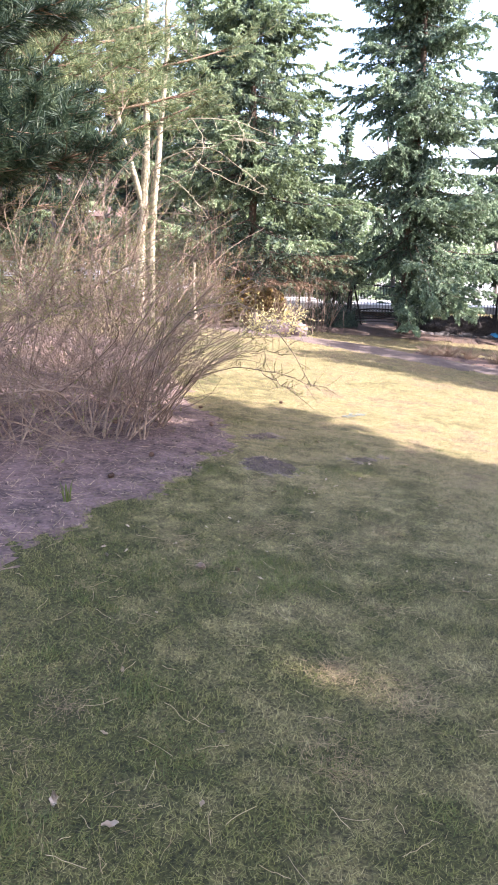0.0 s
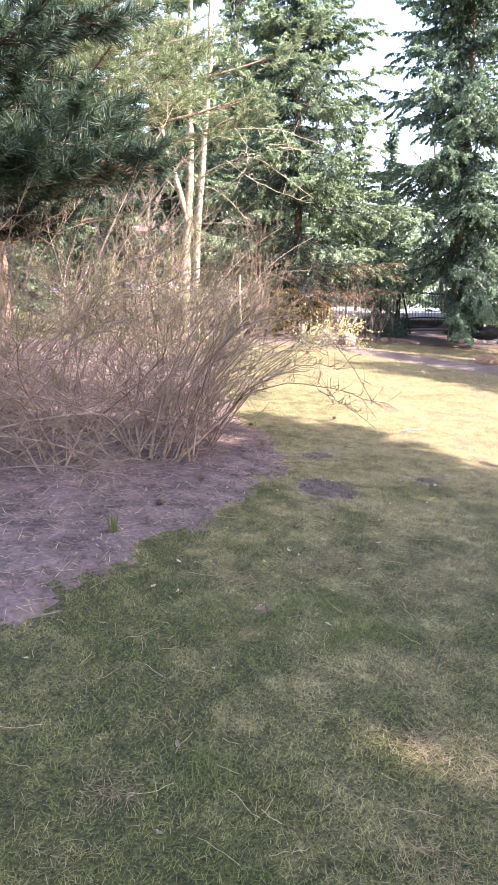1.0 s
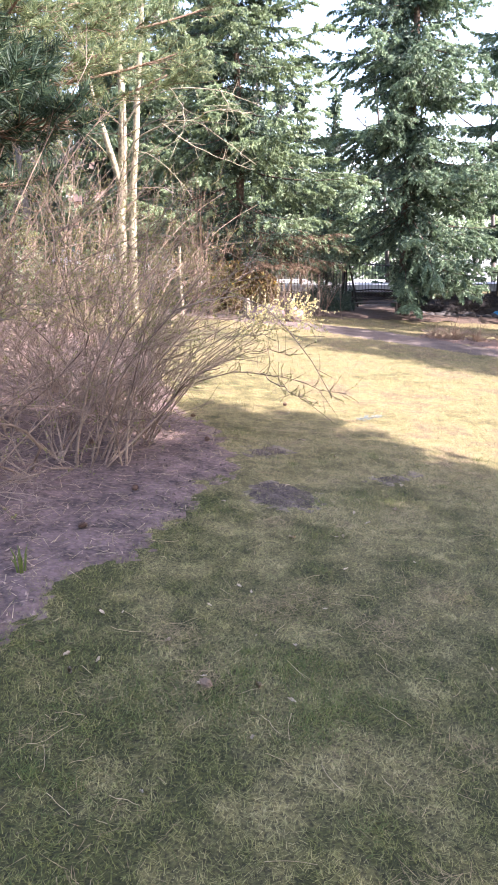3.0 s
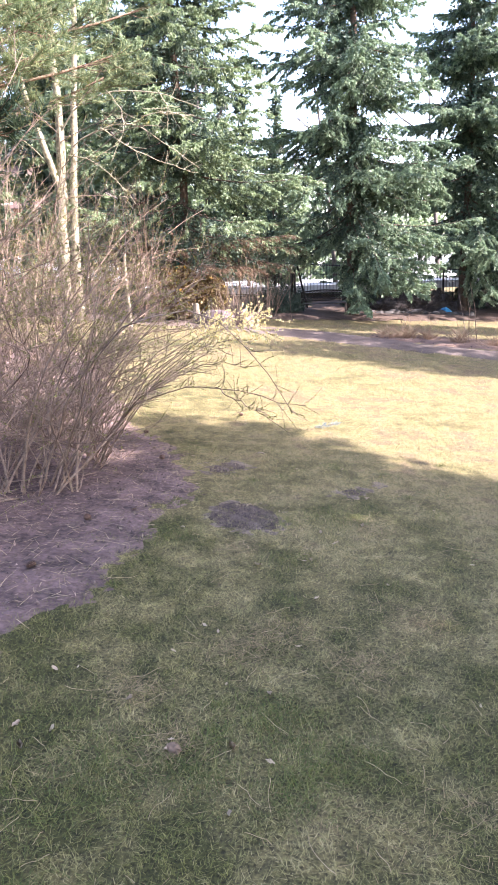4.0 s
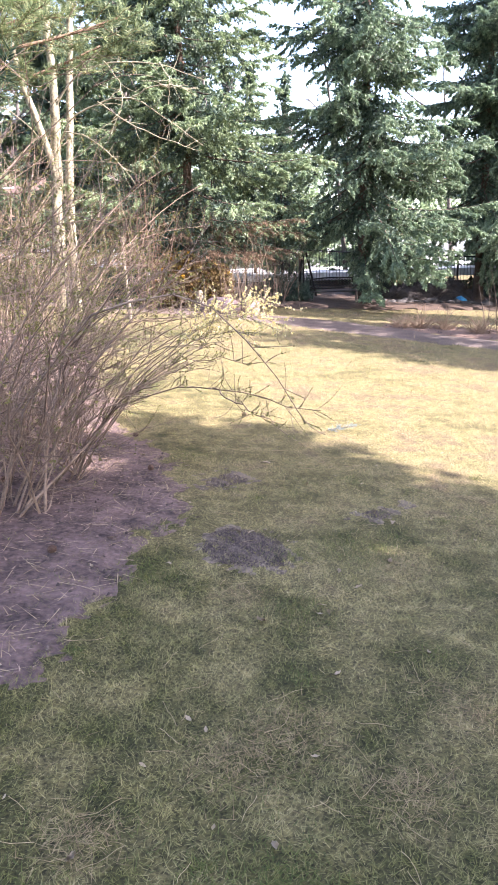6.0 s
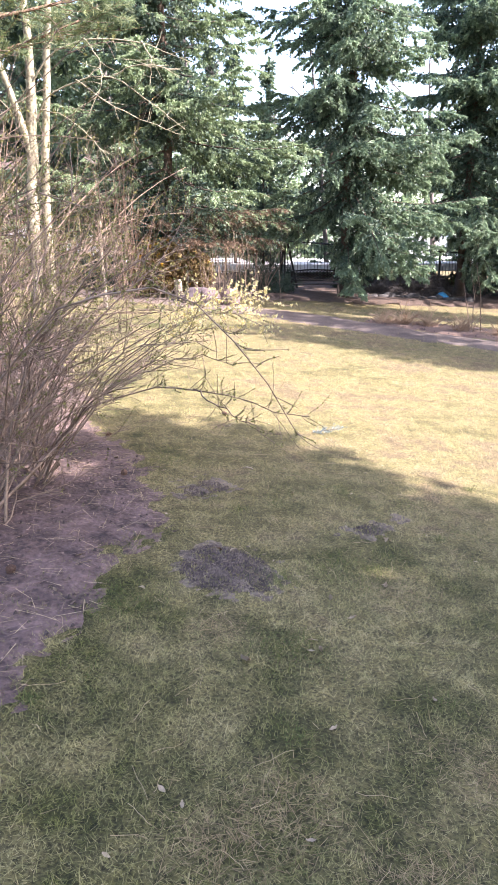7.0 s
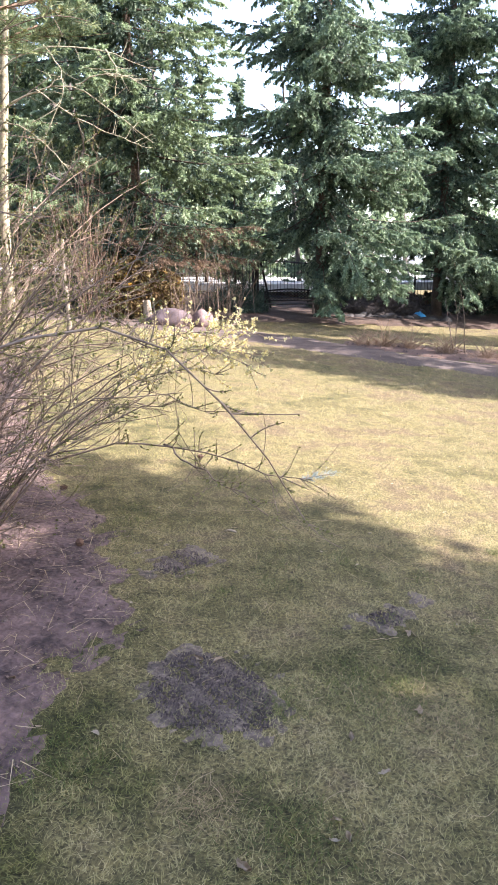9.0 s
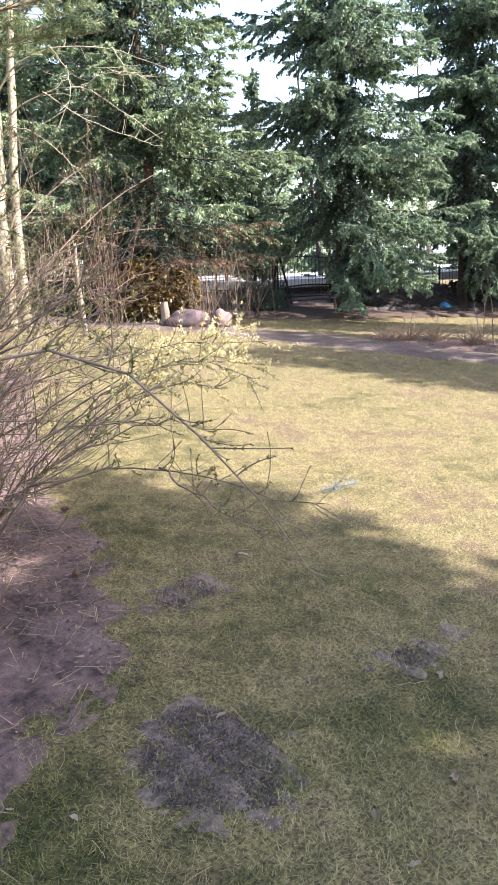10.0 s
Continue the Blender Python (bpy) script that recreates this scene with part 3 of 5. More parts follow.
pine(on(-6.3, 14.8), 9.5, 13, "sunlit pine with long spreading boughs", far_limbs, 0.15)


def bare_tree(loc, h, seed, mat, label, r0, forks=5, twigs=60, name="bare_tree", group=""):
    """A leafless tree: trunk, rising limbs, fine twigs."""
    rng = np.random.default_rng(seed)
    t = thing(name, loc, label, "tree", group)
    tr = bend(np.array([[0, 0, -0.15]]), np.array([rng.uniform(0, 6.28)]), np.array([h]), np.array([1.5]), np.array([1.42]), 10, rng, 0.3)
    part("trunk", mesh("trunk", *tubes(tr, (r0 * np.linspace(1, 0.15, 10))[None], 8), mat, True), t)
    s = np.linspace(0.3, 0.97, forks)[None]
    p0, _ = along(tr, s)
    hd = rng.uniform(0, 6.28, forks)
    ln = h * rng.uniform(0.2, 0.42, forks) * np.linspace(1.1, 0.5, forks)
    limb = bend(p0[0], hd, ln, rng.uniform(0.2, 0.7, forks), rng.uniform(0.7, 1.2, forks), 8, rng, 0.15)
    n = twigs
    q0, d = along(limb, rng.uniform(0.2, 1, (forks, n)))
    th = np.arctan2(d[..., 1], d[..., 0]) + rng.normal(0, 0.9, (forks, n))
    tl = (ln[:, None] * rng.uniform(0.15, 0.4, (forks, n))).ravel()
    tw = bend(q0.reshape(-1, 3), th.ravel(), tl, rng.uniform(0.0, 0.8, forks * n), rng.uniform(0.3, 1.2, forks * n), 5, rng, 0.2)
    for p in limb:
        part("limb", mesh("limb", *tubes(p[None], (r0 * 0.35 * np.linspace(1, 0.25, 8))[None], 5), mat, True), t)
    part("fine_wood", mesh("fine_wood", *tubes(tw, np.full((len(tw), 5), r0 * 0.06) * np.linspace(1.2, 0.5, 5), 3), mat), t, "", "", "", "stuff")
    return t


def smooth(points, k, rng, shake=0.01):
    """A curve with k points, rounded, through a few places."""
    p = np.array(points, float)
    d = np.concatenate([[0], np.cumsum(np.linalg.norm(np.diff(p, axis=0), axis=1))])
    q = np.stack([np.interp(np.linspace(0, d[-1], k * 3), d, p[:, i]) for i in range(3)], -1)
    for _ in range(k // 2):
        q[1:-1] = (q[:-2] + q[1:-1] * 2 + q[2:]) / 4
    q = q[np.linspace(0, len(q) - 1, k).astype(int)]
    q[1:-1] += rng.normal(0, shake, (k - 2, 3))
    return q


def spurs(st, n, rng, lo, hi, first=0.35):
    """Short side twigs on the stems."""
    p0, d = along(st, rng.uniform(first, 1, (len(st), n)))
    m = len(st) * n
    th = np.arctan2(d[..., 1], d[..., 0]).ravel() + rng.choice([-1, 1], m) * rng.uniform(0.3, 1.3, m)
    c = np.arcsin(np.clip(d[..., 2], -1, 1)).ravel() * 0.5 + rng.normal(0.25, 0.55, m)
    return bend(p0.reshape(-1, 3), th, rng.uniform(lo, hi, m) * rng.uniform(0.4, 1, m), c, c + rng.normal(0.25, 0.4, m), 6, rng, 0.12)


def pale_tree():
    """The pale-barked tree: two stems, a fork and long dead side branches that arch and hang."""
    rng = np.random.default_rng(21)
    o = np.array(on(-2.85, 18.3))
    t = thing("pale_tree", tuple(o), "sunlit pale-barked tree with a forked stem", "tree")

    def wood(name, pts, r0, r1, k=14, mat=PALE_BARK, sides=9, label=""):
        p = smooth(pts, k, rng, 0.012) - o
        return p, part(name, mesh(name, *tubes(p[None], (np.linspace(r0, r1, k) * rng.uniform(0.9, 1.1, k))[None], sides), mat, True), t, label)
    wood("trunk", [(-2.9, 18.3, 0.0), (-2.84, 18.3, 2.0), (-2.72, 18.3, 3.6), (-2.64, 18.35, 5.0), (-2.72, 18.4, 6.5), (-2.55, 18.5, 9.5)], 0.145, 0.05, 18)
    wood("second_stem", [(-2.6, 18.5, 0.1), (-2.58, 18.5, 2.4), (-2.42, 18.5, 4.4), (-2.2, 18.55, 6.4), (-2.1, 18.6, 8.8)], 0.11, 0.05, 16)
    wood("fork", [(-2.76, 18.3, 3.3), (-2.98, 18.25, 4.3), (-3.3, 18.2, 5.3), (-3.5, 18.1, 6.6), (-3.6, 18.1, 8.0)], 0.085, 0.045)
    dead = [[(-2.66, 18.3, 3.9), (-2.37, 18.2, 4.45), (-1.72, 18.0, 4.74), (-0.98, 17.9, 4.82), (-0.18, 17.9, 4.3), (0.43, 17.9, 3.83)],
            [(-2.64, 18.3, 4.7), (-2.28, 18.2, 5.2), (-1.53, 18.0, 5.5), (-0.4, 17.9, 5.43), (0.63, 17.9, 5.05)],
            [(-1.53, 18.0, 5.5), (-1.2, 17.9, 5.1), (-1.2, 17.8, 4.6), (-1.45, 17.8, 4.15)],
            [(-1.72, 18.0, 4.74), (-1.15, 17.8, 4.3), (-0.4, 17.7, 3.95), (0.2, 17.7, 3.75)],
            [(-2.5, 18.2, 4.2), (-2.0, 18.0, 4.1), (-1.5, 17.9, 3.7), (-1.05, 17.8, 3.1)],
            [(-0.98, 17.9, 4.82), (-0.5, 17.8, 5.0), (0.0, 17.7, 4.95), (0.35, 17.7, 4.75)],
            [(-0.4, 17.9, 5.43), (-0.2, 17.8, 5.1), (-0.25, 17.7, 4.6)],
            [(-2.9, 18.25, 4.0), (-3.5, 18.0, 4.6), (-4.2, 17.8, 4.8), (-4.7, 17.7, 5.3)]]
    st = []
    for i, pts in enumerate(dead):
        st.append(wood("dead_branch", pts, 0.021 if i < 2 else 0.014, 0.006, 14, DEAD_WOOD, 5, "bleached dead side branch")[0])
    tw = spurs(np.array(st), 11, rng, 0.2, 0.75, 0.3)
    part("dead_twig_mass", mesh("dead_twig_mass", *tubes(tw, np.full((len(tw), 6), 0.0058) * np.linspace(1, 0.45, 6), 4), DEAD_WOOD), t, "bleached dead twigs", "", "", "stuff")


pale_tree()
for i, (x, y, h, r0) in enumerate(((-6.5, 24, 11, 0.13), (-9.5, 21, 12, 0.15), (-2.0, 31, 12, 0.14), (-12.0, 30, 13, 0.16), (-7.5, 36, 12, 0.15), (1.5, 34, 11, 0.13), (-16, 36, 14, 0.18), (-4.5, 42, 13, 0.16), (6.8, 33.5, 10, 0.12), (12.5, 36, 11, 0.14))):
    bare_tree(on(x, y), h, 40 + i, GREY_BARK, "leafless grey-brown tree in the back of the garden", r0, 9, 45, "bare_tree", "bare trees")
for x, y, s, a in ((-14, 44, 1.1, 10), (-20, 40, 1.1, 90), (-9, 50, 1.2, 200), (-26, 34, 1.1, 270), (-2, 54, 1.2, 150), (18, 46, 1.0, 30), (27, 42, 1.1, 210)):
    copy_thing(far_olive, pose(*on(x, y), 0, 0, a) @ Matrix.Scale(s, 4))

def far_woods():
    """The wooded skyline beyond the street."""
    rng = np.random.default_rng(300)
    out = []
    for x in np.arange(-60, 62, 2.6):
        h = rng.uniform(11, 16) if x < 1 else rng.uniform(6.5, 9.0)
        cx, cy, r = x + rng.uniform(-1, 1), rng.uniform(56, 66), rng.uniform(1.8, 2.8)
        n = 330
        q = 1 - np.sqrt(rng.uniform(0, 1, n))
        a, rr = rng.uniform(0, 6.28, n), r * (1 - q) ** 0.7 * rng.uniform(0.3, 1.0, n)
        o = np.stack([np.cos(a), np.sin(a), 0 * a], -1)
        p = o * rr[:, None] + np.array([cx, cy, 0.6]) + np.array([0, 0, 1.0]) * (q * h)[:, None]
        out.append(brush(p, p + unit(o + np.array([0, 0, -0.6])) * 0.7, 7, 0.55, 0.2, rng, 0.9))
    part("far_woods", mesh("far_woods", *joined(out), SPRUCE_OLIVE), None, "olive green wooded skyline beyond the street", "woods", "", "stuff")


far_woods()

# ---------------------------------------------------------------- shrubs
def shrub(loc, seed, stems, h, spread, label, mat=TWIG, twigs=54, buds=0.0, stem_r=0.0048, foot=0.15, name="bare_shrub", group="bare shrubs", lift=1.12):
    """A leafless many-stemmed shrub: arching stems, side twigs and buds."""
    rng = np.random.default_rng(seed)
    t = thing(name, loc, label, "shrub", group)
    hd = rng.uniform(0, 6.28, stems)
    root = np.stack([rng.normal(0, foot, stems), rng.normal(0, foot, stems), np.full(stems, -0.05)], -1)
    ln = h * rng.uniform(0.55, 1.15, stems)
    c0 = np.clip(rng.normal(lift, 0.3, stems), 0.7, 1.6)
    st = bend(root, hd, ln, c0, np.maximum(c0 - spread * rng.uniform(0.4, 1.3, stems), -0.05), 9, rng, 0.22)
    for p in st:
        part("stem", mesh("stem", *tubes(p[None], (stem_r * rng.choice([0.7, 0.9, 1.1, 1.4, 2.0]) * np.linspace(1.25, 0.3, 9))[None], 4), mat), t)
    s = rng.uniform(0.15, 1.0, (stems, twigs))
    p0, d = along(st, s)
    th = np.arctan2(d[..., 1], d[..., 0]) + rng.normal(0, 1.8, (stems, twigs))
    tl = (ln[:, None] * rng.uniform(0.08, 0.34, (stems, twigs)) * (1.25 - 0.7 * s)).ravel()
    tc = np.arcsin(np.clip(d[..., 2], -1, 1)).ravel() * 0.5 + rng.normal(0.1, 0.65, stems * twigs)
    tw = bend(p0.reshape(-1, 3), th.ravel(), tl, tc, tc + rng.normal(0.1, 0.4, stems * twigs), 4, rng, 0.16)
    part("twig_mass", mesh("twig_mass", *tubes(tw, np.full((len(tw), 4), max(stem_r * 0.34, 0.0016)) * np.linspace(1.1, 0.5, 4), 3), mat), t, "", "", "", "stuff")
    if buds:
        sel = tw[rng.uniform(size=len(tw)) < buds]
        q, dd = along(sel, rng.uniform(0.15, 1, (len(sel), 9)))
        q, dd = q.reshape(-1, 3), dd.reshape(-1, 3)
        part("bud_mass", mesh("bud_mass", *brush(q, q + dd * 0.008, 3, 0.014, 0.0084, rng, 0.5), BUD), t, "", "", "", "stuff")
    return t


def tangle(loc, seed, stems, h, label, toward=None, wide=1.2, low=0.55):
    """A leafless thicket of one root: long arching stems, branches off them, spur twigs and olive buds."""
    rng = np.random.default_rng(seed)
    t = thing("bare_shrub", loc, label, "shrub", "bare shrubs")
    hd = rng.uniform(0, 6.28, stems) if toward is None else rng.normal(toward, wide, stems)
    root = np.stack([rng.normal(0, 0.14, stems), rng.normal(0, 0.14, stems), np.full(stems, -0.05)], -1)
    ln = h * rng.uniform(0.6, 1.15, stems)
    flat = rng.uniform(size=stems) < low
    c0 = np.where(flat, rng.uniform(0.28, 0.85, stems), rng.uniform(0.9, 1.45, stems))
    c1 = np.where(flat, c0 - rng.uniform(0.2, 0.7, stems), c0 - rng.uniform(0.3, 1.1, stems))
    st = bend(root, hd, ln, c0, np.maximum(c1, -0.15), 11, rng, 0.2)

    def clear_of(p):
        wx, wy = p[..., 0] + loc[0], p[..., 1] + loc[1]
        return ~(((wx > -0.2) & (p[..., 2] < 0.55)) | (wx > 0.3) | ((wx > -0.95) & (wy < 4.9)) | ((wx > -0.5) & (wy < 5.5))).any(1)
    ok = clear_of(st)
    st, ln, stems = st[ok], ln[ok], int(ok.sum())
    for p in st:
        part("stem", mesh("stem", *tubes(p[None], (rng.choice([0.0045, 0.006, 0.0075, 0.009]) * np.linspace(1.25, 0.3, 11))[None], 5), TWIG, True), t)
    nb = 13
    s = rng.uniform(0.12, 0.97, (stems, nb))
    p0, d = along(st, s)
    m = stems * nb
    bh = np.arctan2(d[..., 1], d[..., 0]).ravel() + rng.choice([-1, 1], m) * rng.uniform(0.3, 1.3, m)
    bl = (ln[:, None] * rng.uniform(0.16, 0.46, (stems, nb)) * (1.2 - 0.6 * s)).ravel()
    bc = np.arcsin(np.clip(d[..., 2], -1, 1)).ravel() * 0.75 + rng.normal(0.05, 0.35, m)
    br = bend(p0.reshape(-1, 3), bh, bl, bc, bc + rng.normal(-0.05, 0.35, m), 7, rng, 0.14)
    br = br[clear_of(br)]
    m = len(br)
    part("branch_mass", mesh("branch_mass", *tubes(br, rng.uniform(0.0019, 0.0034, (m, 1)) * np.linspace(1.15, 0.45, 7), 4), TWIG), t, "", "", "", "stuff")
    nt = 8
    q0, d = along(br, rng.uniform(0.15, 1.0, (m, nt)))
    k = m * nt
    th = np.arctan2(d[..., 1], d[..., 0]).ravel() + rng.choice([-1, 1], k) * rng.uniform(0.3, 1.2, k)
    tc = np.arcsin(np.clip(d[..., 2], -1, 1)).ravel() * 0.6 + rng.normal(0.15, 0.5, k)
    tw = bend(q0.reshape(-1, 3), th, rng.uniform(0.05, 0.28, k), tc, tc + rng.normal(0.1, 0.35, k), 4, rng, 0.16)
    part("twig_mass", mesh("twig_mass", *tubes(tw, np.full((k, 4), 0.0015) * np.linspace(1.15, 0.6, 4), 3), TWIG), t, "", "", "", "stuff")
    sel = tw[rng.uniform(size=k) < np.where(tw[:, 0, 2] < 1.0, 0.12, 0.6)]
    q, dd = along(sel, rng.uniform(0.15, 1, (len(sel), 7)))
    q, dd = q.reshape(-1, 3), dd.reshape(-1, 3)
    part("bud_mass", mesh("bud_mass", *brush(q, q + dd * 0.008, 3, 0.013, 0.007, rng, 0.5), BUD), t, "", "", "", "stuff")


SHRUBS = [(-1.15, 6.1, 24, 2.3, 0.1), (-1.45, 5.95, 20, 2.6, 0.5), (-2.0, 5.4, 18, 2.6, None), (-1.3, 7.7, 20, 2.8, 0.2), (-1.6, 8.4, 18, 3.3, 0.4), (-2.3, 6.9, 21, 3.6, None), (-3.2, 6.0, 22, 3.5, None), (-2.1, 8.9, 20, 3.0, None), (-3.4, 8.0, 20, 3.3, None), (-2.9, 10.5, 18, 2.8, None), (-3.3, 4.7, 18, 2.5, None), (-2.6, 5.3, 16, 2.5, None), (-0.95, 6.95, 16, 2.1, 0.5)]
for i, (x, y, n, h, to) in enumerate(SHRUBS):
    tangle(on(x, y), 60 + i, n, h, "leafless tangled shrub with many thin arching stems", to)


def arching():
    """The long stems that lean out over the lawn, with spur twigs and early yellow blossom."""
    rng = np.random.default_rng(90)
    o = np.array(on(-1.0, 6.3))
    t = thing("forsythia_shrub", tuple(o), "long forsythia stems arching over the lawn, first yellow blossoms", "shrub")
    plain = [[(-1.2, 5.9, 0.0), (-0.8, 5.5, 0.9), (-0.35, 5.2, 1.38), (0.02, 5.1, 1.46), (0.36, 5.09, 1.22), (0.55, 5.17, 0.86), (0.63, 5.2, 0.74)],
             [(-1.0, 6.6, 0.0), (-0.5, 6.55, 0.6), (-0.1, 6.5, 0.73), (0.19, 6.49, 0.71), (0.42, 6.35, 0.70), (0.62, 6.2, 0.62), (0.88, 6.2, 0.58)],
             [(-0.5, 6.55, 0.6), (-0.1, 6.6, 0.82), (0.2, 6.6, 0.9), (0.5, 6.5, 0.86)],
             [(0.19, 6.49, 0.71), (0.4, 6.25, 0.62), (0.6, 6.05, 0.5)],
             [(-1.1, 6.0, 0.0), (-0.6, 5.8, 0.8), (-0.1, 5.7, 1.1), (0.25, 5.65, 1.12)],
             [(-1.0, 6.9, 0.0), (-0.6, 6.9, 0.7), (-0.1, 6.9, 1.0), (0.35, 6.95, 1.0)],
             [(-1.2, 6.2, 0.0), (-0.8, 5.9, 1.0), (-0.35, 5.7, 1.6), (-0.05, 5.6, 1.95)],
             [(-1.1, 6.4, 0.0), (-0.7, 6.3, 0.5), (-0.2, 6.2, 0.85), (0.15, 6.1, 1.05)]]
    bloomy = [[(-0.9, 6.7, 0.0), (-0.3, 6.6, 0.75), (0.2, 6.5, 1.04), (0.5, 6.6, 1.1), (0.8, 6.8, 0.96)],
              [(-0.9, 6.7, 0.0), (-0.3, 6.6, 0.85), (0.15, 6.5, 1.1), (0.45, 6.45, 1.16), (0.75, 6.4, 1.14)],
              [(-0.9, 6.8, 0.0), (-0.25, 6.7, 0.8), (0.2, 6.6, 1.06), (0.5, 6.7, 1.15), (0.72, 6.8, 1.16)],
              [(-0.85, 6.6, 0.0), (-0.25, 6.5, 0.7), (0.2, 6.4, 1.04), (0.46, 6.4, 1.1), (0.68, 6.4, 1.0)],
              [(-0.85, 6.7, 0.0), (-0.3, 6.6, 0.65), (0.15, 6.5, 0.96), (0.38, 6.5, 1.02), (0.56, 6.5, 0.95)],
              [(-0.9, 6.6, 0.0), (-0.3, 6.55, 0.7), (0.1, 6.5, 1.0), (0.35, 6.45, 1.08), (0.6, 6.5, 1.06)]]
    bloomy = [[(x - (0.06 if z > 0 else 0), y, z * 1.1) for x, y, z in p] for p in bloomy]
    st = np.array([smooth(p, 14, rng) for p in plain + bloomy])
    st[..., 2] += 0.03
    st -= o
    for i, p in enumerate(st):
        part("stem", mesh("stem", *tubes(p[None], ((0.0054 if i < 2 else 0.004) * np.linspace(1.5, 0.4, 14))[None], 5), TWIG, True), t)
    np_ = len(plain)
    tw = np.concatenate([spurs(st[:2], 44, rng, 0.04, 0.32), spurs(st[2:np_], 28, rng, 0.04, 0.36), spurs(st[np_:], 24, rng, 0.06, 0.3, 0.7)])
    for p in tw:
        part("twig", mesh("twig", *tubes(p[None], (0.0019 * np.linspace(1.2, 0.6, 6))[None], 4), TWIG), t)
    plain_tw = tw[:-24 * len(bloomy)]
    q, dd = along(plain_tw, rng.uniform(0.1, 1, (len(plain_tw), 7)))
    part("bud_mass", mesh("bud_mass", *brush(q.reshape(-1, 3), (q + dd * 0.006).reshape(-1, 3), 3, 0.012, 0.006, rng, 0.9), BUD), t, "", "", "", "stuff")
    b = tw[-24 * len(bloomy):]
    q, dd = along(b, rng.uniform(0.05, 1, (len(b), 9)))
    q, dd = q.reshape(-1, 3), dd.reshape(-1, 3)
    part("blossom_mass", mesh("blossom_mass", *brush(q, q + dd * 0.012, 4, 0.015, 0.01, rng, 0.5), BLOOM), t, "pale yellow opening blossoms", "", "", "stuff")


arching()
shrub(on(1.2, 20.4), 120, 34, 2.4, 0.45, "thicket of straight pale canes behind the boulders", TWIG, 8, stem_r=0.0045, foot=0.3, name="cane_thicket", buds=0.9, group="cane thickets", lift=1.45)
shrub(on(-1.0, 19.5), 121, 34, 3.2, 0.25, "thicket of reddish upright canes", CANE, 6, stem_r=0.006, name="cane_thicket", group="cane thickets", lift=1.45)
shrub(on(2.2, 21.4), 122, 28, 2.2, 0.5, "thicket of straight brown canes by the fence", TWIG, 12, stem_r=0.0055, foot=0.35, name="cane_thicket", group="cane thickets", lift=1.4)
for i, (x, y, hh) in enumerate(((4.75, 17.7, 0.5), (5.15, 17.6, 0.68), (5.7, 17.55, 0.6), (6.25, 17.0, 0.66), (6.9, 16.5, 0.5), (7.5, 16.3, 0.6))):
    shrub(on(x, y), 130 + i, 75, hh, 0.9, "clump of dry rust-coloured perennial stalks", RUST, 3, stem_r=0.005, foot=0.09, name="dry_perennial", group="dry perennials", lift=1.0)
shrub(on(0.85, 18.95), 125, 26, 0.9, 0.7, "low bare reddish shrub in front of the boulders", CANE, 14, stem_r=0.004, foot=0.3, name="bare_shrub", group="bare shrubs", lift=1.0)
shrub(on(6.7, 17.3), 140, 4, 2.0, 0.2, "thin bare sapling in the mulched bed", TWIG, 5, stem_r=0.006, foot=0.08, name="sapling", group="", lift=1.35)


def mahonia(loc, r, h, seed):
    """A rounded evergreen shrub with bronze leaves and clusters of orange-yellow flowers."""
    rng = np.random.default_rng(seed)
    t = thing("mahonia_shrub", loc, "bronze-leaved evergreen shrub with orange-yellow flower clusters", "shrub")
    n = 700
    v = unit(rng.normal(size=(n, 3))) * rng.uniform(0.3, 1, (n, 1)) ** 0.5
    c = v * np.array([r, r * 0.8, h * 0.5]) + np.array([0, 0, h * 0.55])
    st = np.stack([np.zeros((24, 3)), np.array([0, 0, 0.25 * h]) + c[:24] * 0.5, c[:24]], 1)
    for p in st:
        part("stem", mesh("stem", *tubes(p[None], np.array([[0.016, 0.011, 0.006]]), 5), GREY_BARK), t)
    part("foliage", mesh("foliage", *brush(c - 0.08 * v, c + 0.08 * v, 9, 0.11, 0.06, rng, 0.4), BRONZE), t, "", "", "", "stuff")
    for i in range(16):
        p = c[rng.integers(n)]
        p = np.array([p[0], -abs(p[1]) * 1.05, p[2]]) 
        part("flower_cluster", mesh("flower_cluster", *brush(p[None], p[None] + np.array([[0, 0, 0.08]]), 26, 0.06, 0.035, rng, 0.3), ORANGE), t)


mahonia(on(-0.3, 20.3), 0.75, 1.35, 150)
mahonia(on(0.55, 21.0), 0.55, 1.1, 151)


def stub(loc, h, r, label, seed):
    """A cut-off trunk with a ragged top."""
    rng = np.random.default_rng(seed)
    z = np.linspace(-0.1, h, 8)
    p = np.stack([0.02 * np.sin(z * 3 + seed), 0.02 * np.cos(z * 2), z], -1)[None]
    v, f = tubes(p, (r * np.linspace(1.25, 0.9, 8))[None], 10)
    v[-10:, 2] += rng.uniform(-0.04, 0.05, 10)
    me = bpy.data.meshes.new("tree_stump")
    me.from_pydata(v.tolist(), [], [tuple(q) for q in f.tolist()] + [tuple(range(len(v) - 10, len(v)))])
    me.materials.append(STUB)
    ob = part("tree_stump", me, None, label, "stump")
    ob.location = loc


stub(on(-1.35, 17.4), 1.7, 0.04, "tall pale sunlit stump of a cut-off tree", 1)
stub(on(0.2, 19.6), 0.5, 0.1, "short pale tree stump beside the bronze shrub", 2)


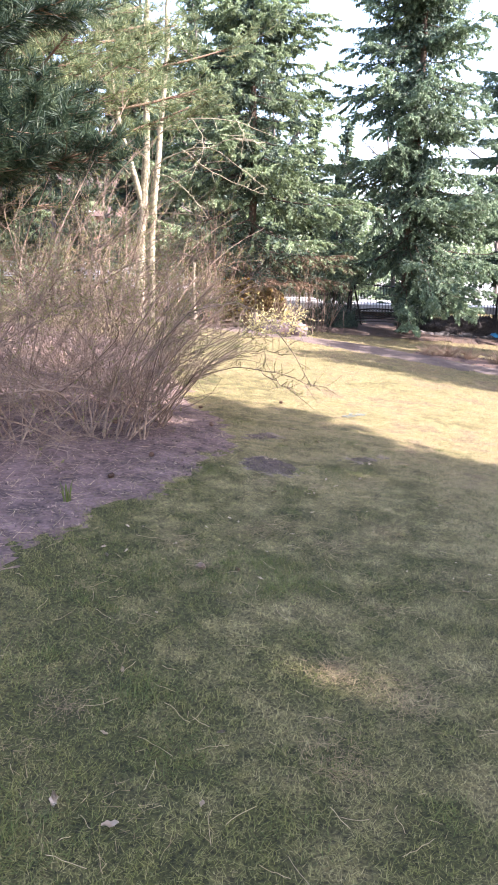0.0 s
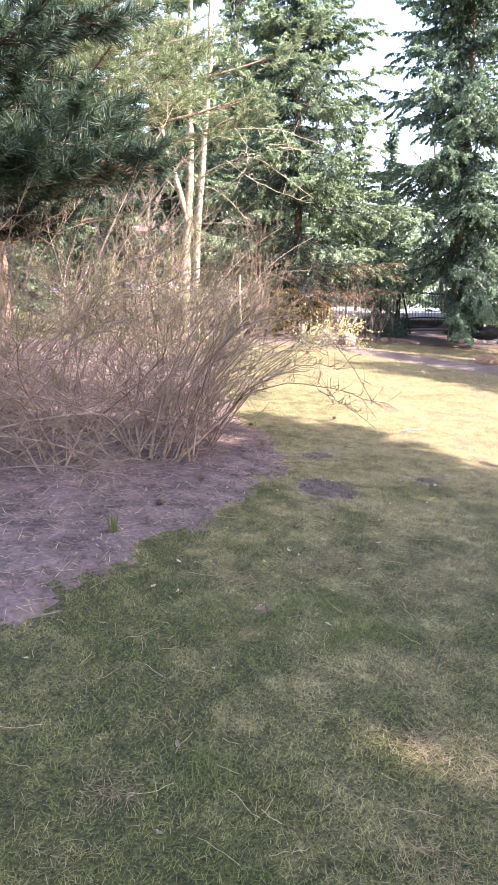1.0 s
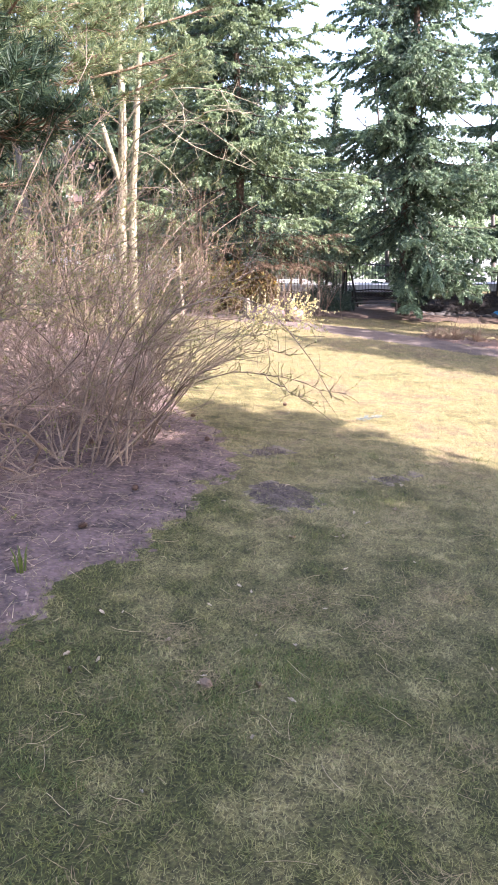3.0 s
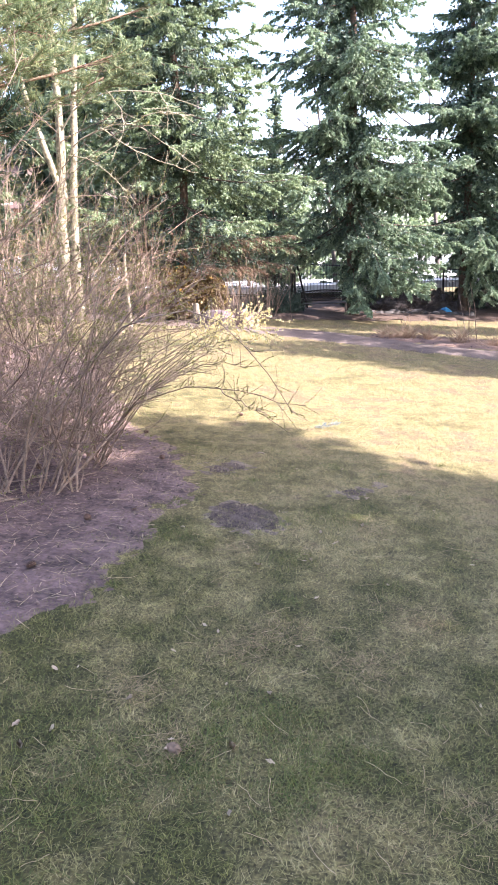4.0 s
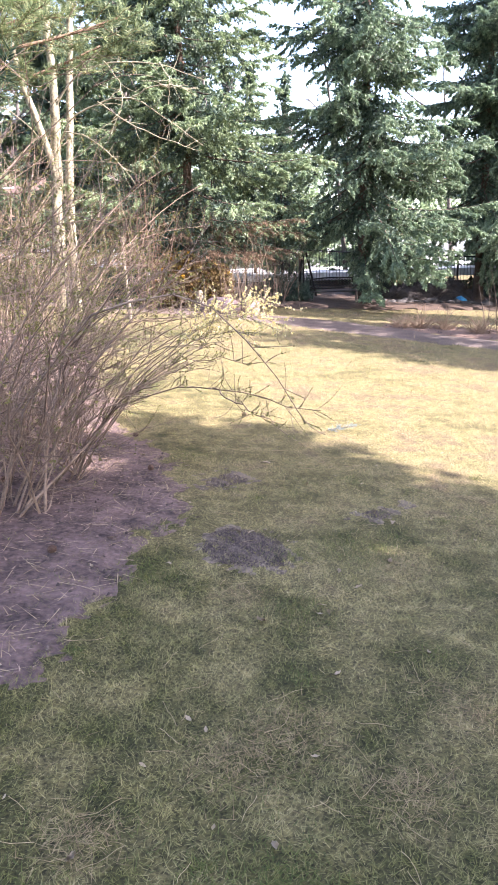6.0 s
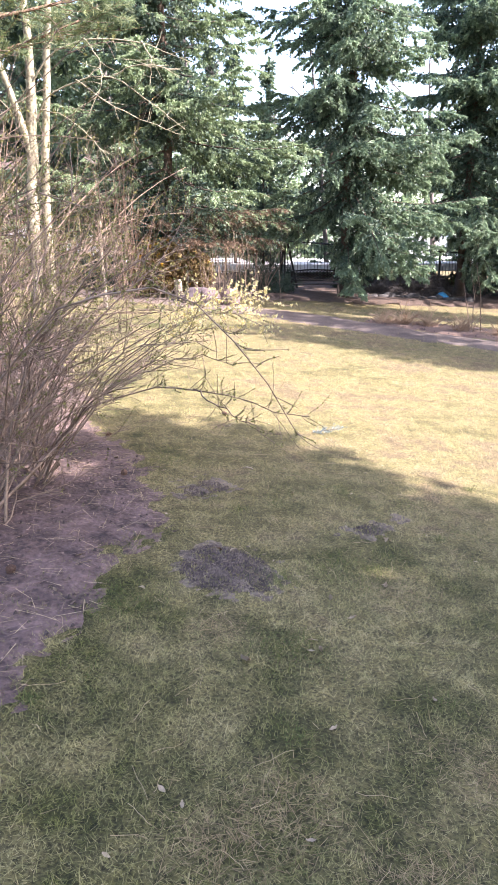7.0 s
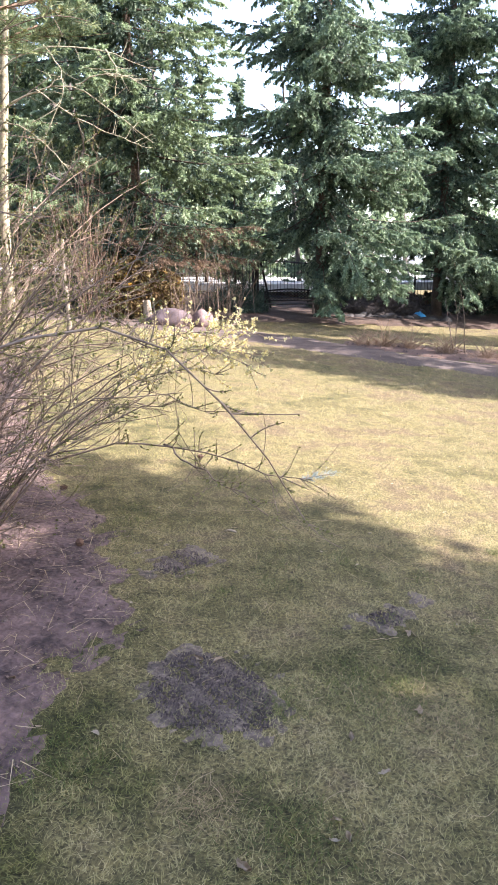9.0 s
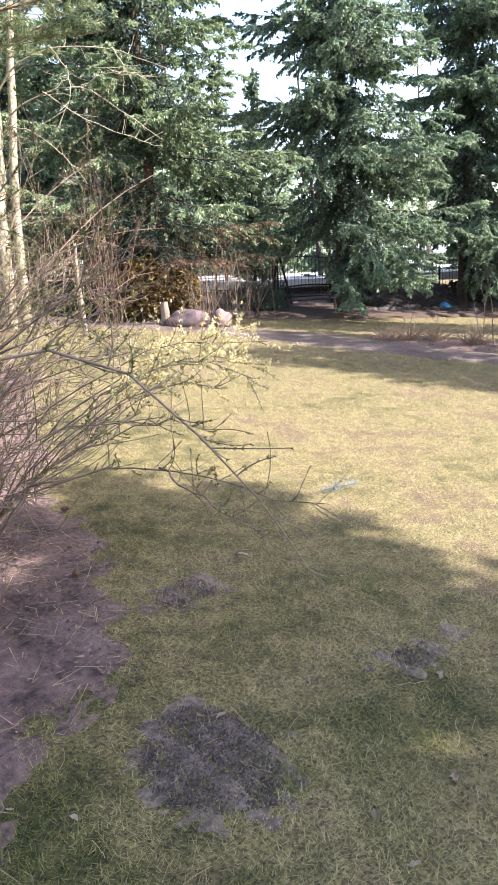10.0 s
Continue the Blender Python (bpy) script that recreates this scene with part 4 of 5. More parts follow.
def teal_frame():
    t = thing("teal_frame", on(-0.55, 22.2), "teal painted metal garden frame", "garden frame")
    for x in (-0.5, 0.5):
        for y in (-0.3, 0.3):
            part("leg", mesh("leg", *tubes(np.array([[[x, y, -0.05], [x, y, 1.9]]]), np.full((1, 2), 0.03), 6), TEAL), t)
    for z in (1.3, 1.9):
        for y in (-0.3, 0.3):
            part("rail", mesh("rail", *tubes(np.array([[[-0.5, y, z], [0.5, y, z]]]), np.full((1, 2), 0.025), 6), TEAL), t)
    box_part("panel", (0, 0.33, 1.6), (0.96, 0.02, 0.5), TEAL, t, 0.004)


teal_frame()


def low_bush(loc, rx, ry, h, seed, mat, label):
    """A low dense evergreen cushion."""
    rng = np.random.default_rng(seed)
    t = thing("low_evergreen", loc, label, "shrub", "low evergreens")
    n = 420
    v = unit(rng.normal(size=(n, 3)) * np.array([1, 1, 0.7])) * rng.uniform(0.4, 1, (n, 1)) ** 0.5
    v[:, 2] = np.abs(v[:, 2])
    c = v * np.array([rx, ry, h])
    st = np.stack([np.zeros((12, 3)) - np.array([0, 0, 0.05]), c[:12] * 0.5, c[:12] * 0.95], 1)
    for p in st:
        part("stem", mesh("stem", *tubes(p[None], np.array([[0.02, 0.014, 0.006]]), 5), GREY_BARK), t)
    part("foliage", mesh("foliage", *brush(c * 0.85, c + 0.1 * v, 14, 0.13, 0.02, rng, 0.8), mat), t, "", "", "", "stuff")


low_bush(on(2.6, 23.4), 1.0, 0.6, 0.75, 201, LOW_GREEN, "dark blue-green juniper cushion beside the bench")
low_bush(on(3.3, 26.2), 1.0, 0.6, 0.8, 202, LOW_GREEN, "dark low evergreen in front of the fence")
low_bush(on(6.3, 26.6), 0.8, 0.6, 0.8, 203, LOW_GREEN, "dark low evergreen in front of the fence")
low_bush(on(11.8, 27.6), 1.6, 0.8, 1.3, 204, LOW_GREEN, "dark evergreen thicket beside the spruce")
low_bush(on(-1.9, 21.5), 0.8, 0.6, 0.9, 205, LOW_GREEN, "dark evergreen cushion under the trees")

# ---------------------------------------------------------------- far garden things
def boulder(loc, sx, sy, sz, seed, mat, label, group="boulders", name="boulder"):
    bm = bmesh.new()
    bmesh.ops.create_icosphere(bm, subdivisions=3, radius=1.0)
    for v in bm.verts:
        k = 1 + 0.34 * noise.noise(v.co * 1.3 + Vector((seed, 0, 0))) + 0.08 * noise.noise(v.co * 3.5 + Vector((0, seed, 0)))
        v.co = Vector((v.co.x * sx, v.co.y * sy, v.co.z * sz)) * k
    ob = part(name, bm_mesh(name, bm, mat, True), None, label, "rock", group)
    ob.location = (loc[0], loc[1], loc[2] + sz * 0.55)
    return ob


boulder(on(1.42, 19.5), 0.25, 0.22, 0.25, 1, STONE, "pale pinkish rounded boulder in the sun")
boulder(on(0.68, 19.45), 0.46, 0.3, 0.27, 2, DUSKY, "rounded purplish-grey boulder beside the path")
rb = np.random.default_rng(5)
for i in range(13):
    x = 6.0 + i * 0.28
    boulder(on(x, 24.4 + rb.uniform(-0.25, 0.25)), rb.uniform(0.13, 0.24), rb.uniform(0.12, 0.2), rb.uniform(0.08, 0.14), 10 + i, GREY_STONE, "grey fieldstone of a rough border", "border stones", "fieldstone")


def heap():
    """A mound of dead stalks and leaves."""
    rng = np.random.default_rng(77)
    t = thing("compost_mound", on(8.0, 26.0), "dark mound of garden waste behind the stones", "compost heap")
    bm = bmesh.new()
    bmesh.ops.create_icosphere(bm, subdivisions=4, radius=1.0)
    for v in bm.verts:
        k = 1 + 0.25 * noise.noise(v.co * 1.6) + 0.14 * noise.noise(v.co * 6)
        v.co = Vector((v.co.x * 1.65, v.co.y * 1.0, max(v.co.z, -0.2) * 0.7)) * k
    pts = np.array([v.co[:] for v in bm.verts])
    part("earth_core", bm_mesh("earth_core", bm, DARK_HEAP, True), t)
    p = pts[pts[:, 2] > 0.0]
    p = p[rng.integers(len(p), size=2600)] * rng.uniform(0.97, 1.04, (2600, 1))
    d = unit(rng.normal(size=p.shape) * np.array([1, 1, 0.35]))
    part("stalk_cover", mesh("stalk_cover", *brush(p, p + d * 0.1, 3, 0.16, 0.014, rng, 1.2), DRY_STALK), t, "", "", "", "stuff")


DRY_STALK = simple("dark_dry_stalk", (0.04, 0.032, 0.028), (0.128, 0.104, 0.088), 6.0, 60.0, 0.9, 0, 0.2, 0.003, 0.5)
heap()


def tarp():
    bm = bmesh.new()
    bmesh.ops.create_grid(bm, x_segments=18, y_segments=14, size=0.5)
    for v in bm.verts:
        d = math.hypot(v.co.x, v.co.y)
        v.co.z = 0.34 * max(0, 1 - (d / 0.55) ** 2) + 0.07 * noise.noise(v.co * 7) + 0.02
        v.co.x *= 0.5
        v.co.y *= 0.5
        v.co.z *= 0.7
    bmesh.ops.solidify(bm, geom=bm.faces[:], thickness=0.006)
    ob = part("tarpaulin", bm_mesh("tarpaulin", bm, BLUE, True), None, "crumpled bright blue tarpaulin on the ground", "tarpaulin")
    ob.location = on(8.8, 25.0)


tarp()


def bench():
    """Dark bench with a curved lattice back."""
    t = thing("garden_bench", on(4.45, 24.2), "dark wooden garden bench with a diamond lattice back", "bench", "", -4)
    t.scale = (1.0, 1.0, 0.74)
    w = 1.45
    for i in range(4):
        box_part("seat_slat", (0, -0.24 + i * 0.13, 0.44), (w, 0.105, 0.03), DARK_WOOD, t, 0.006)
    for x in (-w / 2, w / 2):
        box_part("leg", (x, -0.27, 0.22), (0.06, 0.06, 0.46), DARK_WOOD, t, 0.006)
        box_part("back_post", (x, 0.24, 0.46), (0.06, 0.06, 0.94), DARK_WOOD, t, 0.006)
        box_part("armrest", (x, -0.02, 0.66), (0.06, 0.56, 0.045), DARK_WOOD, t, 0.008)
    xs = np.linspace(-w / 2, w / 2, 13)
    top = 0.93 + 0.07 * np.cos(xs / (w / 2) * np.pi / 2)
    for nm, z in (("top_rail", top), ("lower_rail", np.full(13, 0.55))):
        part(nm, mesh(nm, *tubes(np.stack([xs, np.full(13, 0.24), z], -1)[None], np.full((1, 13), 0.032), 6), DARK_WOOD), t)
    for s in (-1, 1):
        for i in range(-4, 19):
            x0 = -w / 2 + i * 0.105
            pts = []
            for k in range(9):
                x = x0 + k / 8 * 0.42
                xx = x if s > 0 else -x
                z = 0.55 + k / 8 * 0.42
                lim = 0.93 + 0.07 * math.cos(max(-1, min(1, xx / (w / 2))) * math.pi / 2)
                if abs(xx) < w / 2 and z < lim:
                    pts.append((xx, 0.24 + 0.008 * s, z))
            if len(pts) > 1:
                part("lattice_slat", mesh("lattice_slat", *tubes(np.array([pts]), np.full((1, len(pts)), 0.011), 4), DARK_WOOD), t)


bench()


def fence():
    t = thing("iron_fence", on(0, 28.6), "dark iron railing fence with thin upright bars", "fence")
    xs = np.arange(-14, 26, 2.0)
    post = mesh("post", *tubes(np.array([[[0, 0, -0.2], [0, 0, 1.6]]]), np.full((1, 2), 0.04), 6), IRON)
    g0 = float(gz(0, 28.6))
    for x in xs:
        part("post", post, t).location = (x, 0, float(gz(x, 28.6)) - g0)
    for h in (0.22, 1.45):
        p = np.array([[x, 0, float(gz(x, 28.6)) - g0 + h] for x in xs])
        part("rail", mesh("rail", *tubes(p[None], np.full((1, len(p)), 0.02), 4), IRON), t)
    bar = mesh("bar", *tubes(np.array([[[0, 0, 0.1], [0, 0, 1.5]]]), np.full((1, 2), 0.009), 4), IRON)
    for x in np.arange(-8, 22, 0.125):
        part("bar", bar, t).location = (x, 0, float(gz(x, 28.6)) - g0)


fence()


def frame_post():
    """Dark A-shaped post beside the bench."""
    t = thing("swing_frame", on(3.6, 25.0), "dark A-shaped garden swing frame", "swing frame")
    legs = np.array([[[0, 0, -0.1], [0, 0, 1.75]], [[0.5, 0.3, -0.1], [0.05, 0, 1.6]], [[-0.12, 0.35, -0.1], [-0.02, 0.02, 1.6]]])
    for l in legs:
        part("leg", mesh("leg", *tubes(l[None], np.full((1, 2), 0.035), 6), IRON), t)


frame_post()


# street and houses beyond the fence
def flat(name, poly, z, mat, label, category):
    bm = bmesh.new()
    bm.faces.new([bm.verts.new((x, y, z)) for x, y in poly])
    r = bmesh.ops.extrude_face_region(bm, geom=bm.faces[:])
    for v in r["geom"]:
        if isinstance(v, bmesh.types.BMVert):
            v.co.z -= 0.3
    bmesh.ops.recalc_face_normals(bm, faces=bm.faces[:])
    return part(name, bm_mesh(name, bm, mat), None, label, category, "", "structure")


flat("road", [(-80, 30.6), (90, 30.2), (90, 42), (-80, 43)], 0.75, ASPHALT, "pale sunlit street beyond the fence", "road")


def house(loc, w, d, h, mat, label, cols, rows, turn=0.0):
    t = thing("house", loc, label, "house", "", turn)
    box_part("wall", (0, 0, h / 2 - 0.3), (w, d, h + 0.6), mat, t, 0.02)
    bm = bmesh.new()
    a = [bm.verts.new(v) for v in ((-w / 2 - 0.4, -d / 2 - 0.4, h), (w / 2 + 0.4, -d / 2 - 0.4, h), (w / 2 + 0.4, d / 2 + 0.4, h), (-w / 2 - 0.4, d / 2 + 0.4, h), (-w / 2 - 0.4, 0, h + d * 0.4), (w / 2 + 0.4, 0, h + d * 0.4))]
    for f in ((0, 1, 5, 4), (2, 3, 4, 5), (3, 0, 4), (1, 2, 5), (3, 2, 1, 0)):
        bm.faces.new([a[i] for i in f])
    part("roof", bm_mesh("roof", bm, ROOF), t)
    for i in range(cols):
        for j in range(rows):
            x, z = -w / 2 + (i + 0.5) * w / cols, 1.5 + j * 2.8
            win = box_part("window", (x, -d / 2 - 0.01, z), (1.2, 0.12, 1.3), WHITE_WALL, t, 0.01)
            box_part("pane", (x, -d / 2 - 0.05, z), (1.0, 0.08, 1.1), WINDOW, win, 0.0)




def garden_wall():
    t = thing("street_wall", (6.0, 45.0, 0.7), "long white rendered wall along the far side of the street", "wall")
    for i in range(12):
        box_part("wall_panel", (-33 + i * 6, 0, 0.85), (5.9, 0.3, 1.9), WHITE_WALL, t, 0.02)
        box_part("pillar", (-36 + i * 6, 0, 0.95), (0.4, 0.45, 2.1), WHITE_WALL, t, 0.02)


garden_wall()
house((-15.0, 50.0, 0.7), 12, 9, 4.6, BRICK_WALL, "terracotta rendered house behind the trees", 4, 2)

# ---------------------------------------------------------------- lawn details
def edge_of(x, y, poly, edge, seed):
    return inside(x, y, np.asarray(poly)) + edge * wob(x, y, 2.2, seed) + 0.35 * edge * wob(x, y, 9.0, seed + 1)


def bare_ok(x, y, u):
    ok = np.ones(len(x), bool)
    for i, p in enumerate(PATCHES):
        ok &= edge_of(x, y, p, 0.12, 3.0 + i) < 0.34 * u
    return ok


def free_lawn(x, y):
    """Where turf grows: outside beds, path and bare patch."""
    u = np.random.default_rng(len(x)).uniform(size=len(x))
    return (edge_of(x, y, BED, 0.19, 1.0) < 0.8 * u ** 2.2) & bare_ok(x, y, u) & (edge_of(x, y, PATH_STRIP, 0.15, 4.0) < 0.6 * u ** 3) & (edge_of(x, y, MULCH_BED, 0.15, 5.0) < 0.0)


def strips(rng, x, y, length, width, lift, curl=0.0):
    """Single flat blades lying or leaning at the given plan places."""
    n = len(x)
    a = rng.uniform(0, 2 * np.pi, n)
    c = lift * rng.uniform(0.1, 1.6, n)
    d = np.stack([np.cos(a) * np.cos(c), np.sin(a) * np.cos(c), np.sin(c)], -1)
    s = np.stack([-np.sin(a), np.cos(a), 0 * a], -1)
    b = np.stack([x, y, gz(x, y) + micro(x, y) - 0.002 + 0.004 * rng.uniform(size=n)], -1)
    w, l = np.broadcast_to(width, n)[:, None] / 2, np.broadcast_to(length, n)[:, None]
    v = np.stack([b - s * w, b + s * w, b + d * l + np.array([0, 0, 1.0]) * curl * rng.normal(size=(n, 1))], 1)
    return v.reshape(-1, 3), np.arange(3 * n).reshape(-1, 3)


def grass():
    rng = np.random.default_rng(7)
    out = []
    for y0, y1, dens, sc in ((0.6, 3.0, 20000, 1.0), (3.0, 5.6, 18000, 1.05), (5.6, 7.5, 8500, 1.2), (7.5, 10.0, 3200, 1.5), (10.0, 14.0, 1000, 2.3), (14.0, 21.0, 350, 3.2)):
        w = 0.9 * (y1 + 1.2)
        n = int(dens * w * (y1 - y0))
        y = rng.uniform(y0, y1, n)
        x = rng.uniform(-0.42, 0.52, n) * (y1 + 1.2)
        k = free_lawn(x, y) & (rng.uniform(size=n) < 0.6 + 0.3 * wob(x, y, 1.3, 9.0) + 0.16 * wob(x, y, 5.0, 4.0) + 0.25 * wob(x, y, 19.0, 7.0))
        x, y = x[k], y[k]
        out.append(strips(rng, x, y, 0.025 * sc ** 0.8 * rng.uniform(0.4, 1.6, len(x)), 0.0021 * sc * rng.uniform(0.6, 1.4, len(x)), 0.5))
    part("grass", mesh("grass", *joined(out), BLADE), None, "short matted lawn grass, part green, part straw coloured", "grass", "", "stuff")
    # places where moss and fresh grass grow thicker: x, y, radius, blades
    spots = [(-0.3, 1.73, 0.14, 700), (-0.5, 0.98, 0.16, 700), (0.26, 2.79, 0.12, 500), (0.27, 3.2, 0.14, 900), (0.4, 2.95, 0.12, 600), (-0.04, 2.9, 0.1, 450), (-0.45, 2.9, 0.2, 1000), (0.02, 3.12, 0.06, 200), (1.0, 5.5, 0.2, 900), (0.55, 5.4, 0.1, 400), (0.02, 7.45, 0.18, 500), (-0.2, 5.1, 0.16, 600), (0.5, 4.75, 0.14, 500), (-0.1, 1.4, 0.12, 500), (-0.8, 1.9, 0.25, 700), (-0.75, 2.6, 0.2, 500), (-0.2, 3.0, 0.3, 900), (-0.75, 3.3, 0.25, 600), (-0.5, 2.3, 0.25, 400)]
    spots += [(rng.uniform(-1.5, 4), rng.uniform(0.6, 7), rng.uniform(0.03, 0.12), 90) for _ in range(90)]
    x = np.concatenate([q[0] + rng.normal(0, q[2] * 0.7, q[3]) for q in spots])
    y = np.concatenate([q[1] + rng.normal(0, q[2] * 0.7, q[3]) for q in spots])
    k = free_lawn(x, y)
    part("grass_tufts", mesh("grass_tufts", *strips(rng, x[k], y[k], 0.04 * rng.uniform(0.5, 1.5, k.sum()), 0.0026, 0.6), GREEN), None, "fresh green tufts of grass in the lawn", "grass", "", "stuff")
    # mats of dead grass: x, y, radius, blades
    mats = [(-0.15, 3.04, 0.09, 160), (0.69, 3.57, 0.14, 300), (0.52, 2.02, 0.1, 300), (0.8, 1.87, 0.12, 250), (-0.55, 1.61, 0.1, 120), (0.15, 3.73, 0.13, 280), (0.38, 3.87, 0.15, 320), (1.18, 5.3, 0.14, 260), (1.08, 4.0, 0.16, 300), (0.25, 4.9, 0.1, 180), (-0.3, 3.4, 0.1, 200), (0.45, 1.43, 0.12, 200)]
    mats += [(rng.uniform(-1.2, 3.5), rng.uniform(0.8, 8), rng.uniform(0.05, 0.2), 45) for _ in range(70)]
    x = np.concatenate([q[0] + rng.normal(0, q[2] * 0.7, q[3]) for q in mats])
    y = np.concatenate([q[1] + rng.normal(0, q[2] * 0.7, q[3]) for q in mats])
    k = free_lawn(x, y)
    v, f = strips(rng, x[k], y[k], 0.06 * rng.uniform(0.4, 1.6, k.sum()), 0.0022, 0.16)
    v[:, 2] += 0.006
    part("dead_grass", mesh("dead_grass", v, f, STRAW_MAT), None, "mats of withered straw-coloured grass", "grass", "", "stuff")
    # dead straw and pine needles lying about, bowed
    n = 1200
    x, y = rng.uniform(-2.6, 4.5, n), rng.uniform(0.6, 10, n)
    a, ln = rng.uniform(0, 6.28, n), 0.1 * rng.uniform(0.3, 1.7, n)
    turn = np.cumsum(np.concatenate([a[:, None], rng.normal(0, 0.2, (n, 4))], 1), 1)
    d = np.stack([np.cos(turn), np.sin(turn)], -1) * (ln / 5)[:, None, None]
    pl = np.stack([x, y], -1)[:, None] + np.concatenate([np.zeros((n, 1, 2)), np.cumsum(d, 1)], 1)
    px, py = pl[..., 0], pl[..., 1]
    p = np.stack([px, py, gz(px, py) + micro(px, py) + 0.008 + 0.007 * rng.uniform(size=px.shape)], -1)
    part("dead_straw", mesh("dead_straw", *tubes(p, np.full(px.shape, 0.0009), 3), STRAW), None, "scattered dead grass stalks and needles", "straw", "", "stuff")


STRAW_MAT = simple("withered_grass", (0.224, 0.152, 0.08), (0.4, 0.304, 0.16), 12.0, 60.0, 0.85, 0, 0.2, 0.004, 0.55)
GREEN = leafy("fresh_grass", (0.05, 0.074, 0.015), (0.095, 0.12, 0.025), (0.18, 0.182, 0.045), 2.0)
grass()


def litter():
    """Crumbs of earth and bark on the bed, the bare patch and the path."""
    rng = np.random.default_rng(8)
    out = []
    for poly, edge, seed, n, size, rise in ((BED, 0.19, 1.0, 9000, 0.012, 0.012), (PATCHES[0], 0.12, 3.0, 3000, 0.007, 0.004), (PATCHES[1], 0.12, 4.0, 500, 0.007, 0.004), (PATCHES[2], 0.12, 5.0, 400, 0.007, 0.004), (MULCH_BED, 0.15, 5.0, 1800, 0.025, 0.03)):
        p = np.asarray(poly)
        x, y = rng.uniform(p[:, 0].min(), p[:, 0].max(), n * 2), rng.uniform(p[:, 1].min(), p[:, 1].max(), n * 2)
        k = (edge_of(x, y, poly, edge, seed) > 0.03)
        x, y = x[k][:n], y[k][:n]
        c = np.stack([x, y, gz(x, y) + micro(x, y) + rise], -1)
        tet = np.array([[1, 0, -0.4], [-0.5, 0.87, -0.4], [-0.5, -0.87, -0.4], [0.1, 0.05, 0.8]])
        v = c[:, None] + tet * (size * rng.uniform(0.4, 1.5, (len(x), 1, 1))) * rng.uniform(0.5, 1.3, (len(x), 4, 3))
        f = (np.arange(len(x))[:, None, None] * 4 + np.array([[0, 1, 3], [1, 2, 3], [2, 0, 3]])).reshape(-1, 3)
        out.append((v.reshape(-1, 3), f))
    part("soil_crumbs", mesh("soil_crumbs", *joined(out), CRUMB), None, "crumbs of earth and bark chips", "soil", "", "stuff")
    n = 6500
    x, y = rng.uniform(-6, 0.2, n), rng.uniform(2.2, 12, n)
    k = edge_of(x, y, BED, 0.19, 1.0) > 0.05
    v, f = strips(rng, x[k], y[k], 0.16 * rng.uniform(0.3, 1.7, k.sum()), 0.004, 0.08)
    v[:, 2] += 0.014
    n = 9500
    bx, by = rng.uniform(-6, 0.2, n), rng.uniform(2.2, 12, n)
    kb = edge_of(bx, by, BED, 0.19, 1.0) > 0.03
    bv, bf = strips(rng, bx[kb], by[kb], 0.035 * rng.uniform(0.4, 1.7, kb.sum()), 0.014 * rng.uniform(0.4, 1.5, kb.sum()), 0.25)
    bv[:, 2] += 0.012
    part("leaf_litter", mesh("leaf_litter", bv, bf, LEAF_BIT), None, "broken brown leaves on the soil bed", "leaf litter", "", "stuff")
    part("bed_twigs", mesh("bed_twigs", v, f, STRAW), None, "dead stalks strewn on the soil bed", "twigs", "", "stuff")


LEAF_BIT = simple("leaf_bit", (0.096, 0.056, 0.04), (0.4, 0.288, 0.224), 30.0, 100.0, 0.9, 0, 0.2, 0.003, 0.6)
CRUMB = simple("earth_crumb", (0.048, 0.036, 0.032), (0.16, 0.12, 0.1), 30.0, 120.0, 0.95, 0, 0.2, 0.003, 0.5)
litter()


def leaf_mesh(seed):
    """A small curled dead leaf."""
    bm = bmesh.new()
    rng = random.Random(seed)
    rows = []
    for i in range(6):
        u = i / 5
        w = 0.016 * math.sin(math.pi * (0.08 + 0.86 * u)) * rng.uniform(0.8, 1.2)
        rows.append([bm.verts.new((-0.035 + 0.07 * u, w * k, 0.004 + 0.012 * abs(k) * rng.uniform(0.3, 1.4) + 0.008 * math.sin(u * 3 + seed))) for k in (-1, -0.4, 0.4, 1)])
    for a, b in zip(rows, rows[1:]):
        for k in range(3):
            bm.faces.new((a[k], a[k + 1], b[k + 1], b[k]))
    bmesh.ops.solidify(bm, geom=bm.faces[:], thickness=0.0008)
    return bm_mesh("fallen_leaf", bm, LEAF, True)


LEAVES = [leaf_mesh(i) for i in range(5)]
SPOTS = [(0.60, 7.19, 1.5), (0.80, 5.19, 0.8), (0.86, 5.0, 0.8), (1.12, 5.34, 1.0), (0.29, 5.74, 0.8), (-0.11, 5.24, 0.8), (0.25, 3.37, 0.9), (-0.68, 3.07, 0.8), (-0.45, 1.12, 1.1), (-0.26, 1.04, 1.0), (1.69, 4.75, 0.7), (0.64, 4.8, 0.9), (-0.64, 3.55, 0.8), (0.33, 4.64, 1.2), (-0.72, 3.19, 0.8), (0.37, 5.71, 0.9), (0.08, 3.03, 0.9), (-0.15, 3.02, 0.8), (1.3, 5.95, 0.8), (1.39, 3.03, 1.0), (0.66, 4.74, 0.7), (-0.45, 5.6, 0.9), (-0.39, 7.38, 1.2)]
rl = random.Random(3)
SPOTS += [(rl.uniform(-1.5, 3.5), rl.uniform(0.9, 9.0), rl.uniform(0.3, 0.75)) for _ in range(90)]
for i, (x, y, s) in enumerate(SPOTS):
    ob = part("fallen_leaf", LEAVES[i % 5], None, "small curled pale-brown dead leaf on the ground", "leaf", "fallen leaves")
    ob.matrix_basis = pose(x, y, float(gz(x, y) + micro(np.array(x), np.array(y))) + 0.008, rl.uniform(-12, 12), rl.uniform(-12, 12), rl.uniform(0, 360)) @ Matrix.Scale(s * 0.75, 4)


